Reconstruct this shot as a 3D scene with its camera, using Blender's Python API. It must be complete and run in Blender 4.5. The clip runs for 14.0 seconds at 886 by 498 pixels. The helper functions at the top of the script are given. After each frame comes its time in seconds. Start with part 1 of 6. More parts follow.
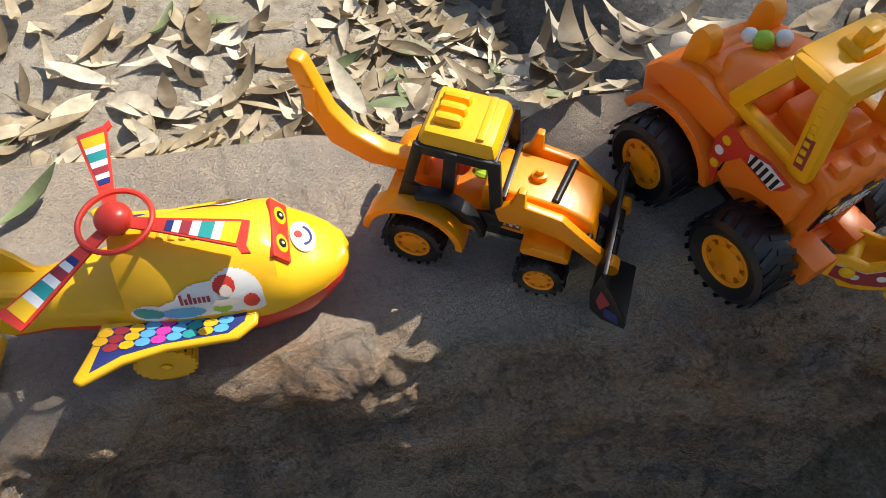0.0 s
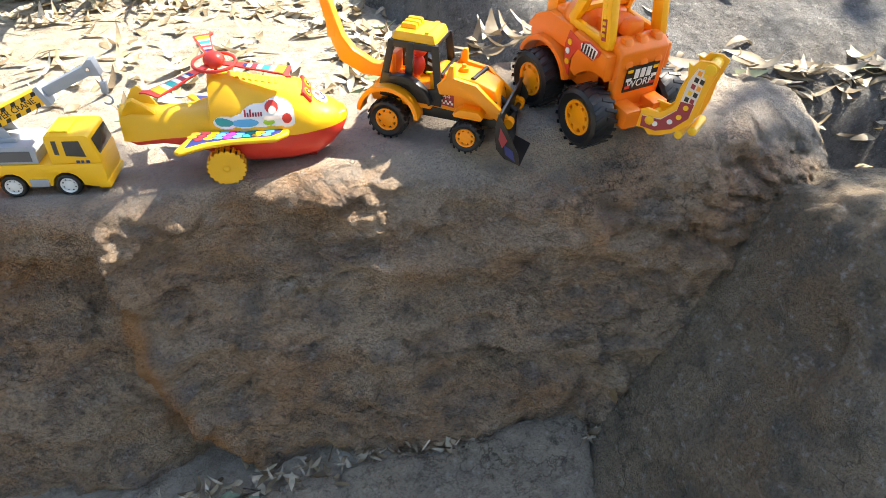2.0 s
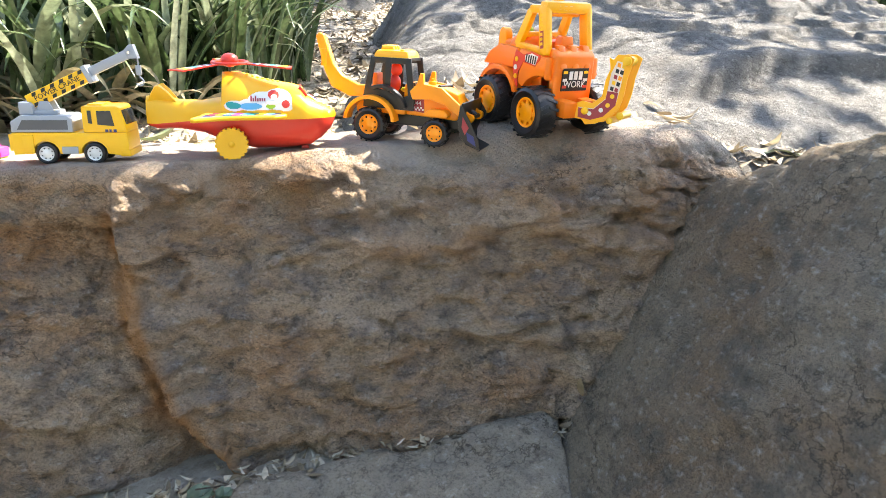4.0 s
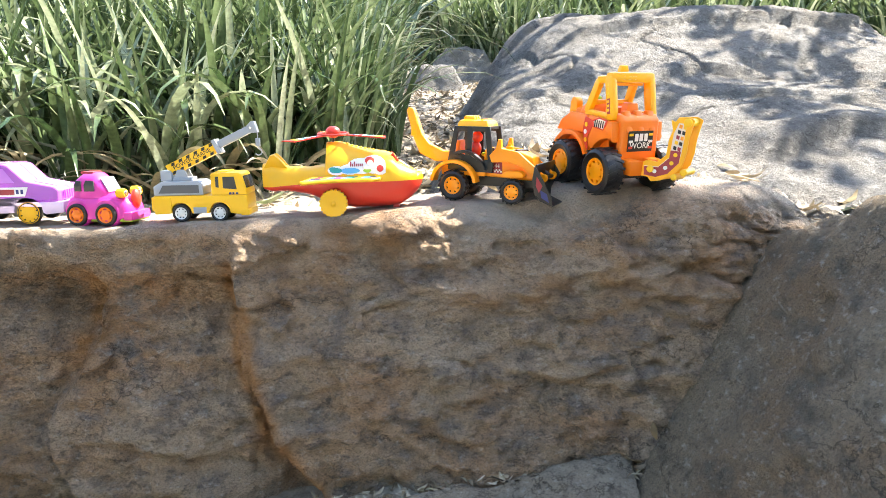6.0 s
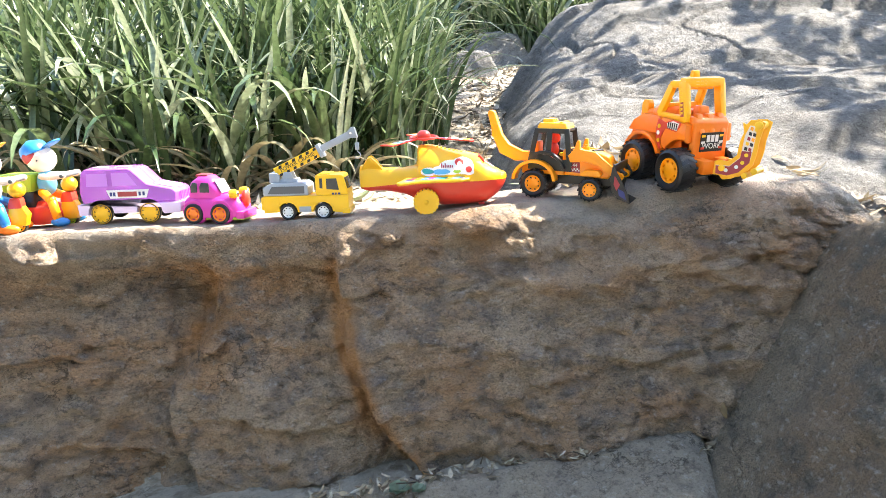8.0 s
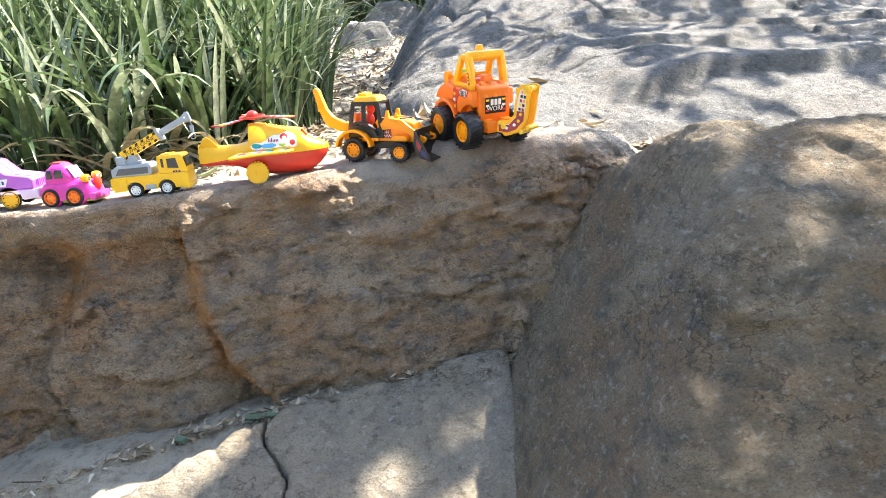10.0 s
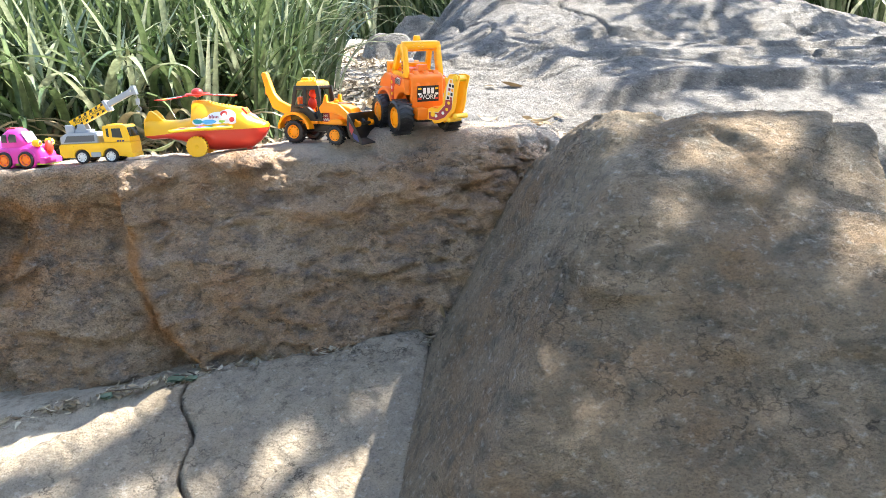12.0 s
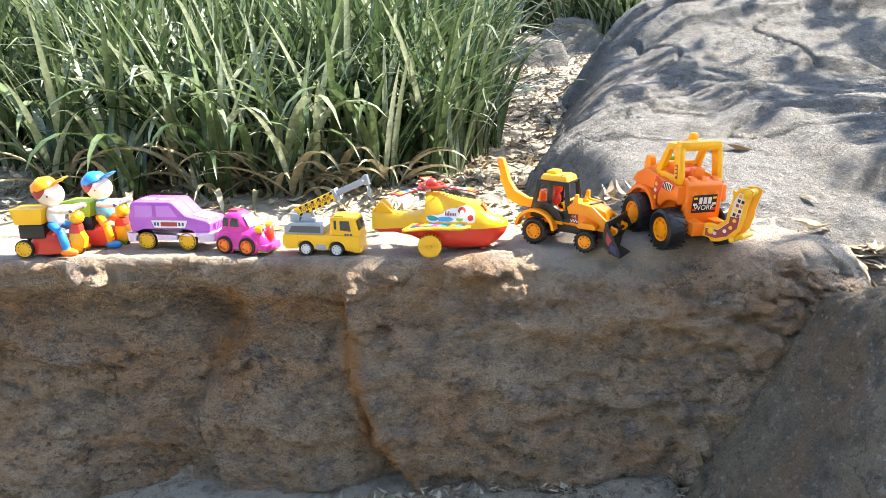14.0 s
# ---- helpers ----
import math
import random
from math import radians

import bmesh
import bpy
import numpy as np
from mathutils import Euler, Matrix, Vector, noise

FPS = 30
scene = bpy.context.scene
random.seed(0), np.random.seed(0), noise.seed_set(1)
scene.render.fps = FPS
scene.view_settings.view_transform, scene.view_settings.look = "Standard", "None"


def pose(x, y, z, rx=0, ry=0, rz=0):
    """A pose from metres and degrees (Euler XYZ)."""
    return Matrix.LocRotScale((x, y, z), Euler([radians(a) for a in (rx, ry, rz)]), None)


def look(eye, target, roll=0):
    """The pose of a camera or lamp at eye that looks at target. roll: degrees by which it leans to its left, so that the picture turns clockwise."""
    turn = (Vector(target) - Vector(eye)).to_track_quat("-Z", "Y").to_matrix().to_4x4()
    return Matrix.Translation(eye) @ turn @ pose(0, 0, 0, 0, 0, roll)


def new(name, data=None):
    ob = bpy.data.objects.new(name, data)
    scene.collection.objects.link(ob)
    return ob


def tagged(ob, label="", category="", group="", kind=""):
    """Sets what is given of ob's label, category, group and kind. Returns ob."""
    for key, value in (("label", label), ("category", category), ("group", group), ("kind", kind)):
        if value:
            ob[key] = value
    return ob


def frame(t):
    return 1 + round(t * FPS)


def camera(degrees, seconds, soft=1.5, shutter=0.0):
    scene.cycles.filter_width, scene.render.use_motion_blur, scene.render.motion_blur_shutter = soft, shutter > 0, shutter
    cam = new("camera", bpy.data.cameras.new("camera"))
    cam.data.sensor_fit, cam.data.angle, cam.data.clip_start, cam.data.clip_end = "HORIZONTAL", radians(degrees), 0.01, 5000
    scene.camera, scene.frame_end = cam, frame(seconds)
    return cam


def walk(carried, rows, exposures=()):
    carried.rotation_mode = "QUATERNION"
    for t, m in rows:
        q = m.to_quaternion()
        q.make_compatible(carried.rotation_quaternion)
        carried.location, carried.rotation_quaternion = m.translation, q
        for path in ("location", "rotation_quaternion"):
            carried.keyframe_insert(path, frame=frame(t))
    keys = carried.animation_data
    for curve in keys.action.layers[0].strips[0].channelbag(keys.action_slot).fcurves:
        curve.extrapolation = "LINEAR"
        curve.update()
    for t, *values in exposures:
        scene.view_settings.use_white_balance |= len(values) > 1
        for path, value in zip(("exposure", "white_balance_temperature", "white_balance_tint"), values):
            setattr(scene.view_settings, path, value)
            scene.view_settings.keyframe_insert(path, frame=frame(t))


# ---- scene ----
cam = camera(64.1, 14.0, 0.9)
PATH = [
    (0, (0.358, -0.276, 0.465), (0.637, 0.811, -1.191), -1.1),
    (0.5, (0.344, -0.355, 0.462), (0.764, 0.967, -0.979), 1.5),
    (1, (0.321, -0.467, 0.485), (0.765, 0.899, -0.907), 4.5),
    (1.5, (0.344, -0.606, 0.453), (0.746, 0.859, -0.848), 4.8),
    (2, (0.282, -0.727, 0.415), (0.692, 0.816, -0.79), 0.7),
    (2.5, (0.216, -0.787, 0.346), (0.733, 0.846, -0.687), 0.3),
    (2.7, (0.202, -0.797, 0.296), (0.793, 0.84, -0.69), 1.9),
    (4.8, (0.247, -1.054, 0.145), (0.722, 0.844, -0.272), -0.0),
    (5, (0.244, -1.059, 0.142), (0.709, 0.842, -0.272), -0.3),
    (5.5, (0.236, -1.069, 0.139), (0.646, 0.853, -0.233), -0.6),
    (6, (0.22, -1.07, 0.147), (0.529, 0.87, -0.228), -1.1),
    (6.5, (0.196, -1.087, 0.155), (0.425, 0.861, -0.236), -0.9),
    (7, (0.169, -1.097, 0.16), (0.359, 0.85, -0.257), -0.9),
    (7.2, (0.155, -1.105, 0.163), (0.315, 0.844, -0.254), -1.0),
    (9.3, (0.084, -1.28, 0.219), (0.491, 0.613, -0.282), -3.2),
    (9.5, (0.147, -1.317, 0.207), (0.471, 0.586, -0.316), -3.5),
    (10, (0.274, -1.374, 0.198), (0.676, 0.514, -0.325), -5.2),
    (10.5, (0.34, -1.433, 0.178), (0.562, 0.501, -0.279), -5.1),
    (11, (0.409, -1.485, 0.145), (0.666, 0.44, -0.332), -4.4),
    (11.5, (0.448, -1.494, 0.133), (0.772, 0.425, -0.33), -3.4),
    (12, (0.471, -1.471, 0.124), (0.775, 0.451, -0.337), -2.6),
    (12.5, (0.399, -1.448, 0.17), (0.682, 0.458, -0.363), -1.2),
    (13, (0.298, -1.349, 0.232), (0.488, 0.562, -0.325), 1.7),
    (13.5, (0.305, -1.288, 0.321), (0.37, 0.639, -0.212), 0.8),
    (14, (0.238, -1.212, 0.326), (0.254, 0.723, -0.179), -0.4),
]
EXPOSURES = [(0, 0.6, 6700, 10), (1.2, 1.05, 6800, 10), (1.6, 1.2, 6850, 10), (2.0, 1.9, 6950, 10), (2.2, 2.1, 7000, 10), (5, 2.6, 7000, 10), (7.2, 2.65, 6900, 10), (9.3, 2.55, 6800, 10), (12, 2.55, 6750, 10), (13, 2.5, 6800, 10), (14, 2.3, 6800, 10)]
walk(cam, [(t, look(eye, target, roll)) for t, eye, target, roll in PATH], EXPOSURES)

# ---- daylight ----
SUN = Vector((0.60, 0.20, 0.77)).normalized()
world = bpy.data.worlds.new("sky")
scene.world = world
world.use_nodes = True
wn = world.node_tree
sky = wn.nodes.new("ShaderNodeTexSky")
sky.sky_type = "NISHITA"
sky.sun_disc = False
sky.sun_elevation = math.asin(SUN.z)
sky.sun_rotation = math.atan2(SUN.x, SUN.y)
wn.links.new(sky.outputs[0], wn.nodes["Background"].inputs[0])
wn.nodes["Background"].inputs[1].default_value = 0.125
sun_data = bpy.data.lights.new("sun", "SUN")
sun_data.energy, sun_data.angle, sun_data.color = 4.6, radians(0.55), (1.0, 0.95, 0.86)
sun_lamp = new("sun", sun_data)
sun_lamp.matrix_world = look(SUN * 30, (0, 0, 0))


# ---- materials ----
def nodes_of(name):
    m = bpy.data.materials.new(name)
    m.use_nodes = True
    t = m.node_tree
    return m, t, t.nodes["Principled BSDF"], t.nodes.new, t.links.new


def stone_mat(name, base, warm, dark, scale=1.0, bump=0.5, rough=0.9, bounce_stain=None, speck=0.58):
    """Weathered sandstone: broad staining, patches, grain and pits."""
    m, t, b, N, L = nodes_of(name)
    tc = N("ShaderNodeTexCoord")
    mp = N("ShaderNodeMapping")
    L(tc.outputs["Object"], mp.inputs[0])
    mp.inputs["Scale"].default_value = (scale, scale, scale * 1.5)

    def noise_node(s, d, r=0.55):
        n = N("ShaderNodeTexNoise")
        n.inputs["Scale"].default_value, n.inputs["Detail"].default_value, n.inputs["Roughness"].default_value = s, d, r
        L(mp.outputs[0], n.inputs["Vector"])
        return n.outputs["Fac"]

    def ramp(src, lo, hi):
        r = N("ShaderNodeValToRGB")
        r.color_ramp.elements[0].position, r.color_ramp.elements[1].position = lo, hi
        L(src, r.inputs[0])
        return r.outputs[0]

    def mix(fac, a, c, kind="MIX"):
        x = N("ShaderNodeMix")
        x.data_type, x.blend_type = "RGBA", kind
        if isinstance(fac, float):
            x.inputs[0].default_value = fac
        else:
            L(fac, x.inputs[0])
        for s, v in ((6, a), (7, c)):
            if isinstance(v, tuple):
                x.inputs[s].default_value = (*v, 1)
            else:
                L(v, x.inputs[s])
        return x.outputs[2]

    broad = noise_node(5, 5)
    mid = noise_node(19, 6, 0.6)
    grain = noise_node(260, 6, 0.7)
    relief = noise_node(26, 10, 0.70)
    pits = noise_node(75, 5, 0.65)
    c = mix(ramp(broad, 0.42, 0.66), base, warm)
    c = mix(ramp(mid, 0.47, 0.66), c, dark)
    c = mix(ramp(grain, 0.28, 0.52), mix(speck, c, (0.05, 0.045, 0.04)), c)
    c = mix(ramp(pits, 0.56, 0.70), c, mix(0.40, c, (0.75, 0.71, 0.64)))
    c = mix(ramp(noise_node(48, 7, 0.7), 0.36, 0.46), mix(speck * 0.8, c, (0.08, 0.07, 0.06)), c)
    off = N("ShaderNodeMath")
    off.operation = "SUBTRACT"
    L(noise_node(8, 9, 0.62), off.inputs[0])
    off.inputs[1].default_value = 0.5
    gap_line = N("ShaderNodeMath")
    gap_line.operation = "ABSOLUTE"
    L(off.outputs[0], gap_line.inputs[0])
    fissure = N("ShaderNodeMapRange")
    L(gap_line.outputs[0], fissure.inputs[0])
    fissure.inputs[1].default_value, fissure.inputs[2].default_value = 0.0, 0.012
    fissure.inputs[3].default_value, fissure.inputs[4].default_value = 1.0, 0.0
    where = N("ShaderNodeMath")
    where.operation = "MULTIPLY"
    L(fissure.outputs[0], where.inputs[0])
    L(ramp(noise_node(4.3, 3), 0.46, 0.60), where.inputs[1])
    c = mix(where.outputs[0], c, mix(0.72, c, (0.03, 0.025, 0.02)))
    if bounce_stain:
        # Orange staining that also carries bounced light painted on the ridge flank.
        at = N("ShaderNodeAttribute")
        at.attribute_name = "bounce_stain"
        c = mix(at.outputs["Fac"], c, mix(0.7, c, bounce_stain, "MIX"))
        # Dusty top, brightened further in the colour as if sunlit.
        sunlit_dust = N("ShaderNodeAttribute")
        sunlit_dust.attribute_name = "sunlit_dust"
        c = mix(sunlit_dust.outputs["Fac"], c, mix(0.62, c, (0.66, 0.58, 0.48), "MIX"))
    L(c, b.inputs["Base Color"])
    b.inputs["Roughness"].default_value = rough
    b.inputs["Specular IOR Level"].default_value = 0.25
    add = N("ShaderNodeMath")
    add.operation = "MULTIPLY_ADD"
    L(grain, add.inputs[0])
    add.inputs[1].default_value = 0.10
    cut = N("ShaderNodeMath")
    cut.operation = "MULTIPLY_ADD"
    L(where.outputs[0], cut.inputs[0])
    cut.inputs[1].default_value = -0.12
    L(relief, cut.inputs[2])
    L(cut.outputs[0], add.inputs[2])
    bp = N("ShaderNodeBump")
    bp.inputs["Strength"].default_value, bp.inputs["Distance"].default_value = bump, 0.040
    L(add.outputs[0], bp.inputs["Height"])
    crust = N("ShaderNodeMath")
    crust.operation = "MULTIPLY_ADD"
    L(noise_node(120, 8, 0.72), crust.inputs[0])
    crust.inputs[1].default_value = 1.0
    L(pits, crust.inputs[2])
    fine = N("ShaderNodeBump")
    fine.inputs["Strength"].default_value, fine.inputs["Distance"].default_value = bump, 0.017
    L(crust.outputs[0], fine.inputs["Height"])
    L(bp.outputs[0], fine.inputs["Normal"])
    L(fine.outputs[0], b.inputs["Normal"])
    return m


def plastic(name, color, rough=0.30, tint=0.05, metallic=0.0, alpha=1.0, trans=0.0, sub=0.0):
    """Moulded toy plastic with faint scuffs and dusty patches."""
    m, t, b, N, L = nodes_of(name)
    tc = N("ShaderNodeTexCoord")
    n1 = N("ShaderNodeTexNoise")
    n1.inputs["Scale"].default_value, n1.inputs["Detail"].default_value = 55, 5
    L(tc.outputs["Object"], n1.inputs["Vector"])
    n2 = N("ShaderNodeTexNoise")
    n2.inputs["Scale"].default_value, n2.inputs["Detail"].default_value = 420, 3
    L(tc.outputs["Object"], n2.inputs["Vector"])
    r = N("ShaderNodeMapRange")
    L(n1.outputs["Fac"], r.inputs[0])
    r.inputs[1].default_value, r.inputs[2].default_value = 0.45, 0.8
    r.inputs[3].default_value, r.inputs[4].default_value = 0.0, tint
    x = N("ShaderNodeMix")
    x.data_type = "RGBA"
    L(r.outputs[0], x.inputs[0])
    x.inputs[6].default_value = (*color, 1)
    x.inputs[7].default_value = (*(0.55 * c + 0.2 for c in color), 1)
    L(x.outputs[2], b.inputs["Base Color"])
    rr = N("ShaderNodeMapRange")
    L(n1.outputs["Fac"], rr.inputs[0])
    rr.inputs[3].default_value, rr.inputs[4].default_value = rough - 0.08, rough + 0.16
    L(rr.outputs[0], b.inputs["Roughness"])
    b.inputs["Metallic"].default_value = metallic
    b.inputs["Transmission Weight"].default_value = trans
    if sub:
        b.inputs["Subsurface Weight"].default_value = sub
        b.inputs["Subsurface Radius"].default_value = (0.01, 0.006, 0.003)
    bp = N("ShaderNodeBump")
    bp.inputs["Strength"].default_value, bp.inputs["Distance"].default_value = 0.06, 0.001
    L(n2.outputs["Fac"], bp.inputs["Height"])
    L(bp.outputs[0], b.inputs["Normal"])
    return m


def leaf_mat(name, c1, c2, c3, rough=0.5, trans=0.0, per_object=True):
    """Leaf skin varied from leaf to leaf and along each leaf."""
    m, t, b, N, L = nodes_of(name)
    info = N("ShaderNodeObjectInfo") if per_object else N("ShaderNodeNewGeometry")
    rnd = info.outputs["Random" if per_object else "Random Per Island"]
    ramp = N("ShaderNodeValToRGB")
    ramp.color_ramp.elements[0].color, ramp.color_ramp.elements[1].color = (*c1, 1), (*c3, 1)
    e = ramp.color_ramp.elements.new(0.55)
    e.color = (*c2, 1)
    L(rnd, ramp.inputs[0])
    tc = N("ShaderNodeTexCoord")
    n = N("ShaderNodeTexNoise")
    n.inputs["Scale"].default_value, n.inputs["Detail"].default_value = 60, 5
    L(tc.outputs["Object"], n.inputs["Vector"])
    x = N("ShaderNodeMix")
    x.data_type, x.blend_type = "RGBA", "MULTIPLY"
    x.inputs[0].default_value = 0.55
    L(ramp.outputs[0], x.inputs[6])
    g = N("ShaderNodeMapRange")
    L(n.outputs["Fac"], g.inputs[0])
    g.inputs[1].default_value, g.inputs[2].default_value, g.inputs[3].default_value, g.inputs[4].default_value = 0.3, 0.7, 0.35, 1.25
    L(g.outputs[0], x.inputs[7])
    L(x.outputs[2], b.inputs["Base Color"])
    b.inputs["Roughness"].default_value = rough
    bp = N("ShaderNodeBump")
    bp.inputs["Strength"].default_value, bp.inputs["Distance"].default_value = 0.3, 0.002
    L(n.outputs["Fac"], bp.inputs["Height"])
    L(bp.outputs[0], b.inputs["Normal"])
    if trans:
        out = t.nodes["Material Output"]
        tl = N("ShaderNodeBsdfTranslucent")
        L(x.outputs[2], tl.inputs[0])
        mx = N("ShaderNodeMixShader")
        mx.inputs[0].default_value = trans
        L(b.outputs[0], mx.inputs[1])
        L(tl.outputs[0], mx.inputs[2])
        L(mx.outputs[0], out.inputs[0])
    return m


ROCK = stone_mat("brown_sandstone", (0.58, 0.445, 0.32), (0.56, 0.345, 0.20), (0.30, 0.245, 0.205), bump=1.0, bounce_stain=(0.56, 0.27, 0.09), speck=0.68)
GREY = stone_mat("grey_sandstone", (0.30, 0.292, 0.28), (0.275, 0.252, 0.225), (0.175, 0.172, 0.166), bump=1.0)
BOULDER = stone_mat("boulder_sandstone", (0.37, 0.30, 0.215), (0.32, 0.225, 0.14), (0.20, 0.175, 0.135), bump=1.0, speck=0.58)
SLAB = stone_mat("slab_sandstone", (0.44, 0.38, 0.295), (0.42, 0.335, 0.235), (0.35, 0.305, 0.245), bump=0.7)
SOIL = stone_mat("dusty_soil", (0.66, 0.58, 0.46), (0.58, 0.49, 0.37), (0.42, 0.34, 0.25), scale=2.0, bump=0.7, speck=0.22)


# ---- building helpers ----
def interp(v, xs, ys):
    return float(np.interp(v, xs, ys))


def sstep(v, a, b):
    k = min(1.0, max(0.0, (v - a) / (b - a)))
    return k * k * (3 - 2 * k)


def fr(x, y, z, s, octaves=4):
    return noise.fractal(Vector((x * s, y * s, z * s)), 0.9, 2.1, octaves)


def facet(x, y, z, s, seed=0.0, soft=0.10):
    """Broken planes: each cell of the stone has its own height and tilt."""
    q = Vector((x * s + seed, y * s, z * s))
    q += 0.22 * noise.noise_vector(q * 2.3)
    d, pts = noise.voronoi(q)

    def level(c):
        h = noise.cell_vector(c * 37.3)
        return h.x - 0.5 + 1.1 * (h - Vector((0.5, 0.5, 0.5))).dot(q - c)

    w = 0.5 * (1 - sstep(d[1] - d[0], 0.0, soft))
    return level(pts[0]) * (1 - w) + level(pts[1]) * w


def grid_mesh(name, rows, closed_rows=False):
    """A sheet from rows of points."""
    verts = [p for r in rows for p in r]
    n, k = len(rows), len(rows[0])
    faces = [(i * k + j, i * k + j + 1, (i + 1) * k + j + 1, (i + 1) * k + j) for i in range(n - 1) for j in range(k - 1)]
    me = bpy.data.meshes.new(name)
    me.from_pydata(verts, [], faces)
    me.polygons.foreach_set("use_smooth", [True] * len(me.polygons))
    me.update()
    return me


def put(name, me, mat, label, category, kind="", group=""):
    me.materials.append(mat)
    return tagged(new(name, me), label, category, group, kind)


# ---- the ground, one sheet to the horizon ----
def ground_z(x, y):
    back = -0.115 + 0.135 * max(0.0, min(y, 7.0) - 1.0) + 0.012 * fr(x, y, 0, 2.2)
    front = -0.56 + 0.01 * fr(x, y, 3, 3)
    strip = sstep(y, -0.36, -0.24) * sstep(x, -0.95, -0.7) * (1 - sstep(x, 0.58, 0.66))
    front += strip * max(0.0, 0.117 + 0.13 * (x - 0.175) + 0.42 * (min(y, -0.1) + 0.166))
    return front + (back - front) * sstep(y, 0.06, 0.17)


def spread(lo, hi, step, far):
    mid = list(np.arange(lo, hi, step))
    out = [hi + far * (k / 14) ** 3 for k in range(15)]
    return [lo - far * (k / 14) ** 3 for k in range(14, 0, -1)] + mid + out


gx, gy = spread(-2.6, 4.5, 0.045, 150), spread(-1.6, 4.5, 0.03, 150)
ground = put("ground", grid_mesh("ground", [[(x, y, ground_z(x, y)) for x in gx] for y in gy]), SOIL,
             "pale dusty soil strewn with dry leaves", "ground", "structure")


# ---- the long rock that the toys stand on ----
def top_z(x, y):
    z = interp(x, (-1.5, -0.5, -0.3, -0.13, 0, 0.2, 0.41, 0.485, 0.6, 0.7, 0.8, 0.9, 0.97, 1.02, 1.07, 1.2),
               (0.0, -0.010, -0.004, -0.006, -0.002, 0.0, 0.014, 0.011, 0.022, 0.026, 0.025, 0.022, 0.008, -0.04, -0.14, -0.4))
    z += 0.2 * (y + 0.07) * sstep(x, 0.5, 0.58) * (1 - sstep(x, 0.68, 0.85))
    return z - 0.16 * max(0.0, y - 0.12) ** 1.2


def edge_y(x):
    return interp(x, (-1.5, -0.55, -0.2, -0.12, 0.0, 0.085, 0.15, 0.3, 0.5, 0.7, 0.85, 0.97, 1.04, 1.12),
                  (0.10, 0.012, 0.004, -0.006, -0.035, -0.058, -0.036, -0.046, -0.062, -0.085, -0.09, -0.08, -0.03, 0.03))


def back_y(x):
    return interp(x, (-1.5, -0.5, 0.0, 0.35, 0.45, 0.6, 0.8, 0.95, 1.08, 1.2), (0.42, 0.40, 0.275, 0.21, 0.165, 0.125, 0.10, 0.09, 0.08, 0.06))


def face_y(x, z):
    """How far the front of the rock stands, at a depth z below the top."""
    d = -z
    y = edge_y(x) - 0.055 * sstep(d, 0.0, 0.30) - 0.02 * sstep(d, 0.28, 0.5)
    ridge = interp(d, (0.03, 0.115, 0.2, 0.25, 0.307, 0.344, 0.394, 0.5), (0.077, 0.082, 0.088, 0.102, 0.12, 0.139, 0.183, 0.25))
    step = interp(d, (0.05, 0.09, 0.168, 0.189, 0.253, 0.288, 0.353, 0.434, 0.56), (-0.15, -0.118, -0.125, -0.141, -0.185, -0.212, -0.209, -0.18, -0.15))
    wob = 0.006 * fr(x, 0, z, 14, 3)
    y += 0.072 * (1 - sstep(x, ridge - 0.009 + wob, ridge + 0.003 + wob)) * sstep(d, 0.015, 0.12) * (1 - 0.45 * sstep(ridge - x, 0.02, 0.22))
    y += 0.062 * (1 - sstep(x, step - 0.012 + wob, step + 0.005 + wob)) * (1 - 0.5 * sstep(step - x, 0.03, 0.3)) * sstep(d, 0.04, 0.10)
    pocket = math.exp(-((x + 0.17) / 0.05) ** 2 - ((d - 0.13) / 0.06) ** 2)
    y += 0.02 * pocket
    lip = 0.085 + 0.03 * math.sin((x - 0.2) * 7.5) + 0.02 * (x - 0.2)
    y -= 0.013 * sstep(x, 0.16, 0.28) * (1 - sstep(x, 0.62, 0.75)) * math.exp(-((d - lip) / 0.022) ** 2)
    y -= 0.035 * sstep(x, 0.52, 0.78) * (1 - sstep(d, 0.22, 0.36))
    y -= 0.02 * sstep(x, 0.3, 0.5) * math.exp(-((d - 0.36) / 0.05) ** 2)
    return y


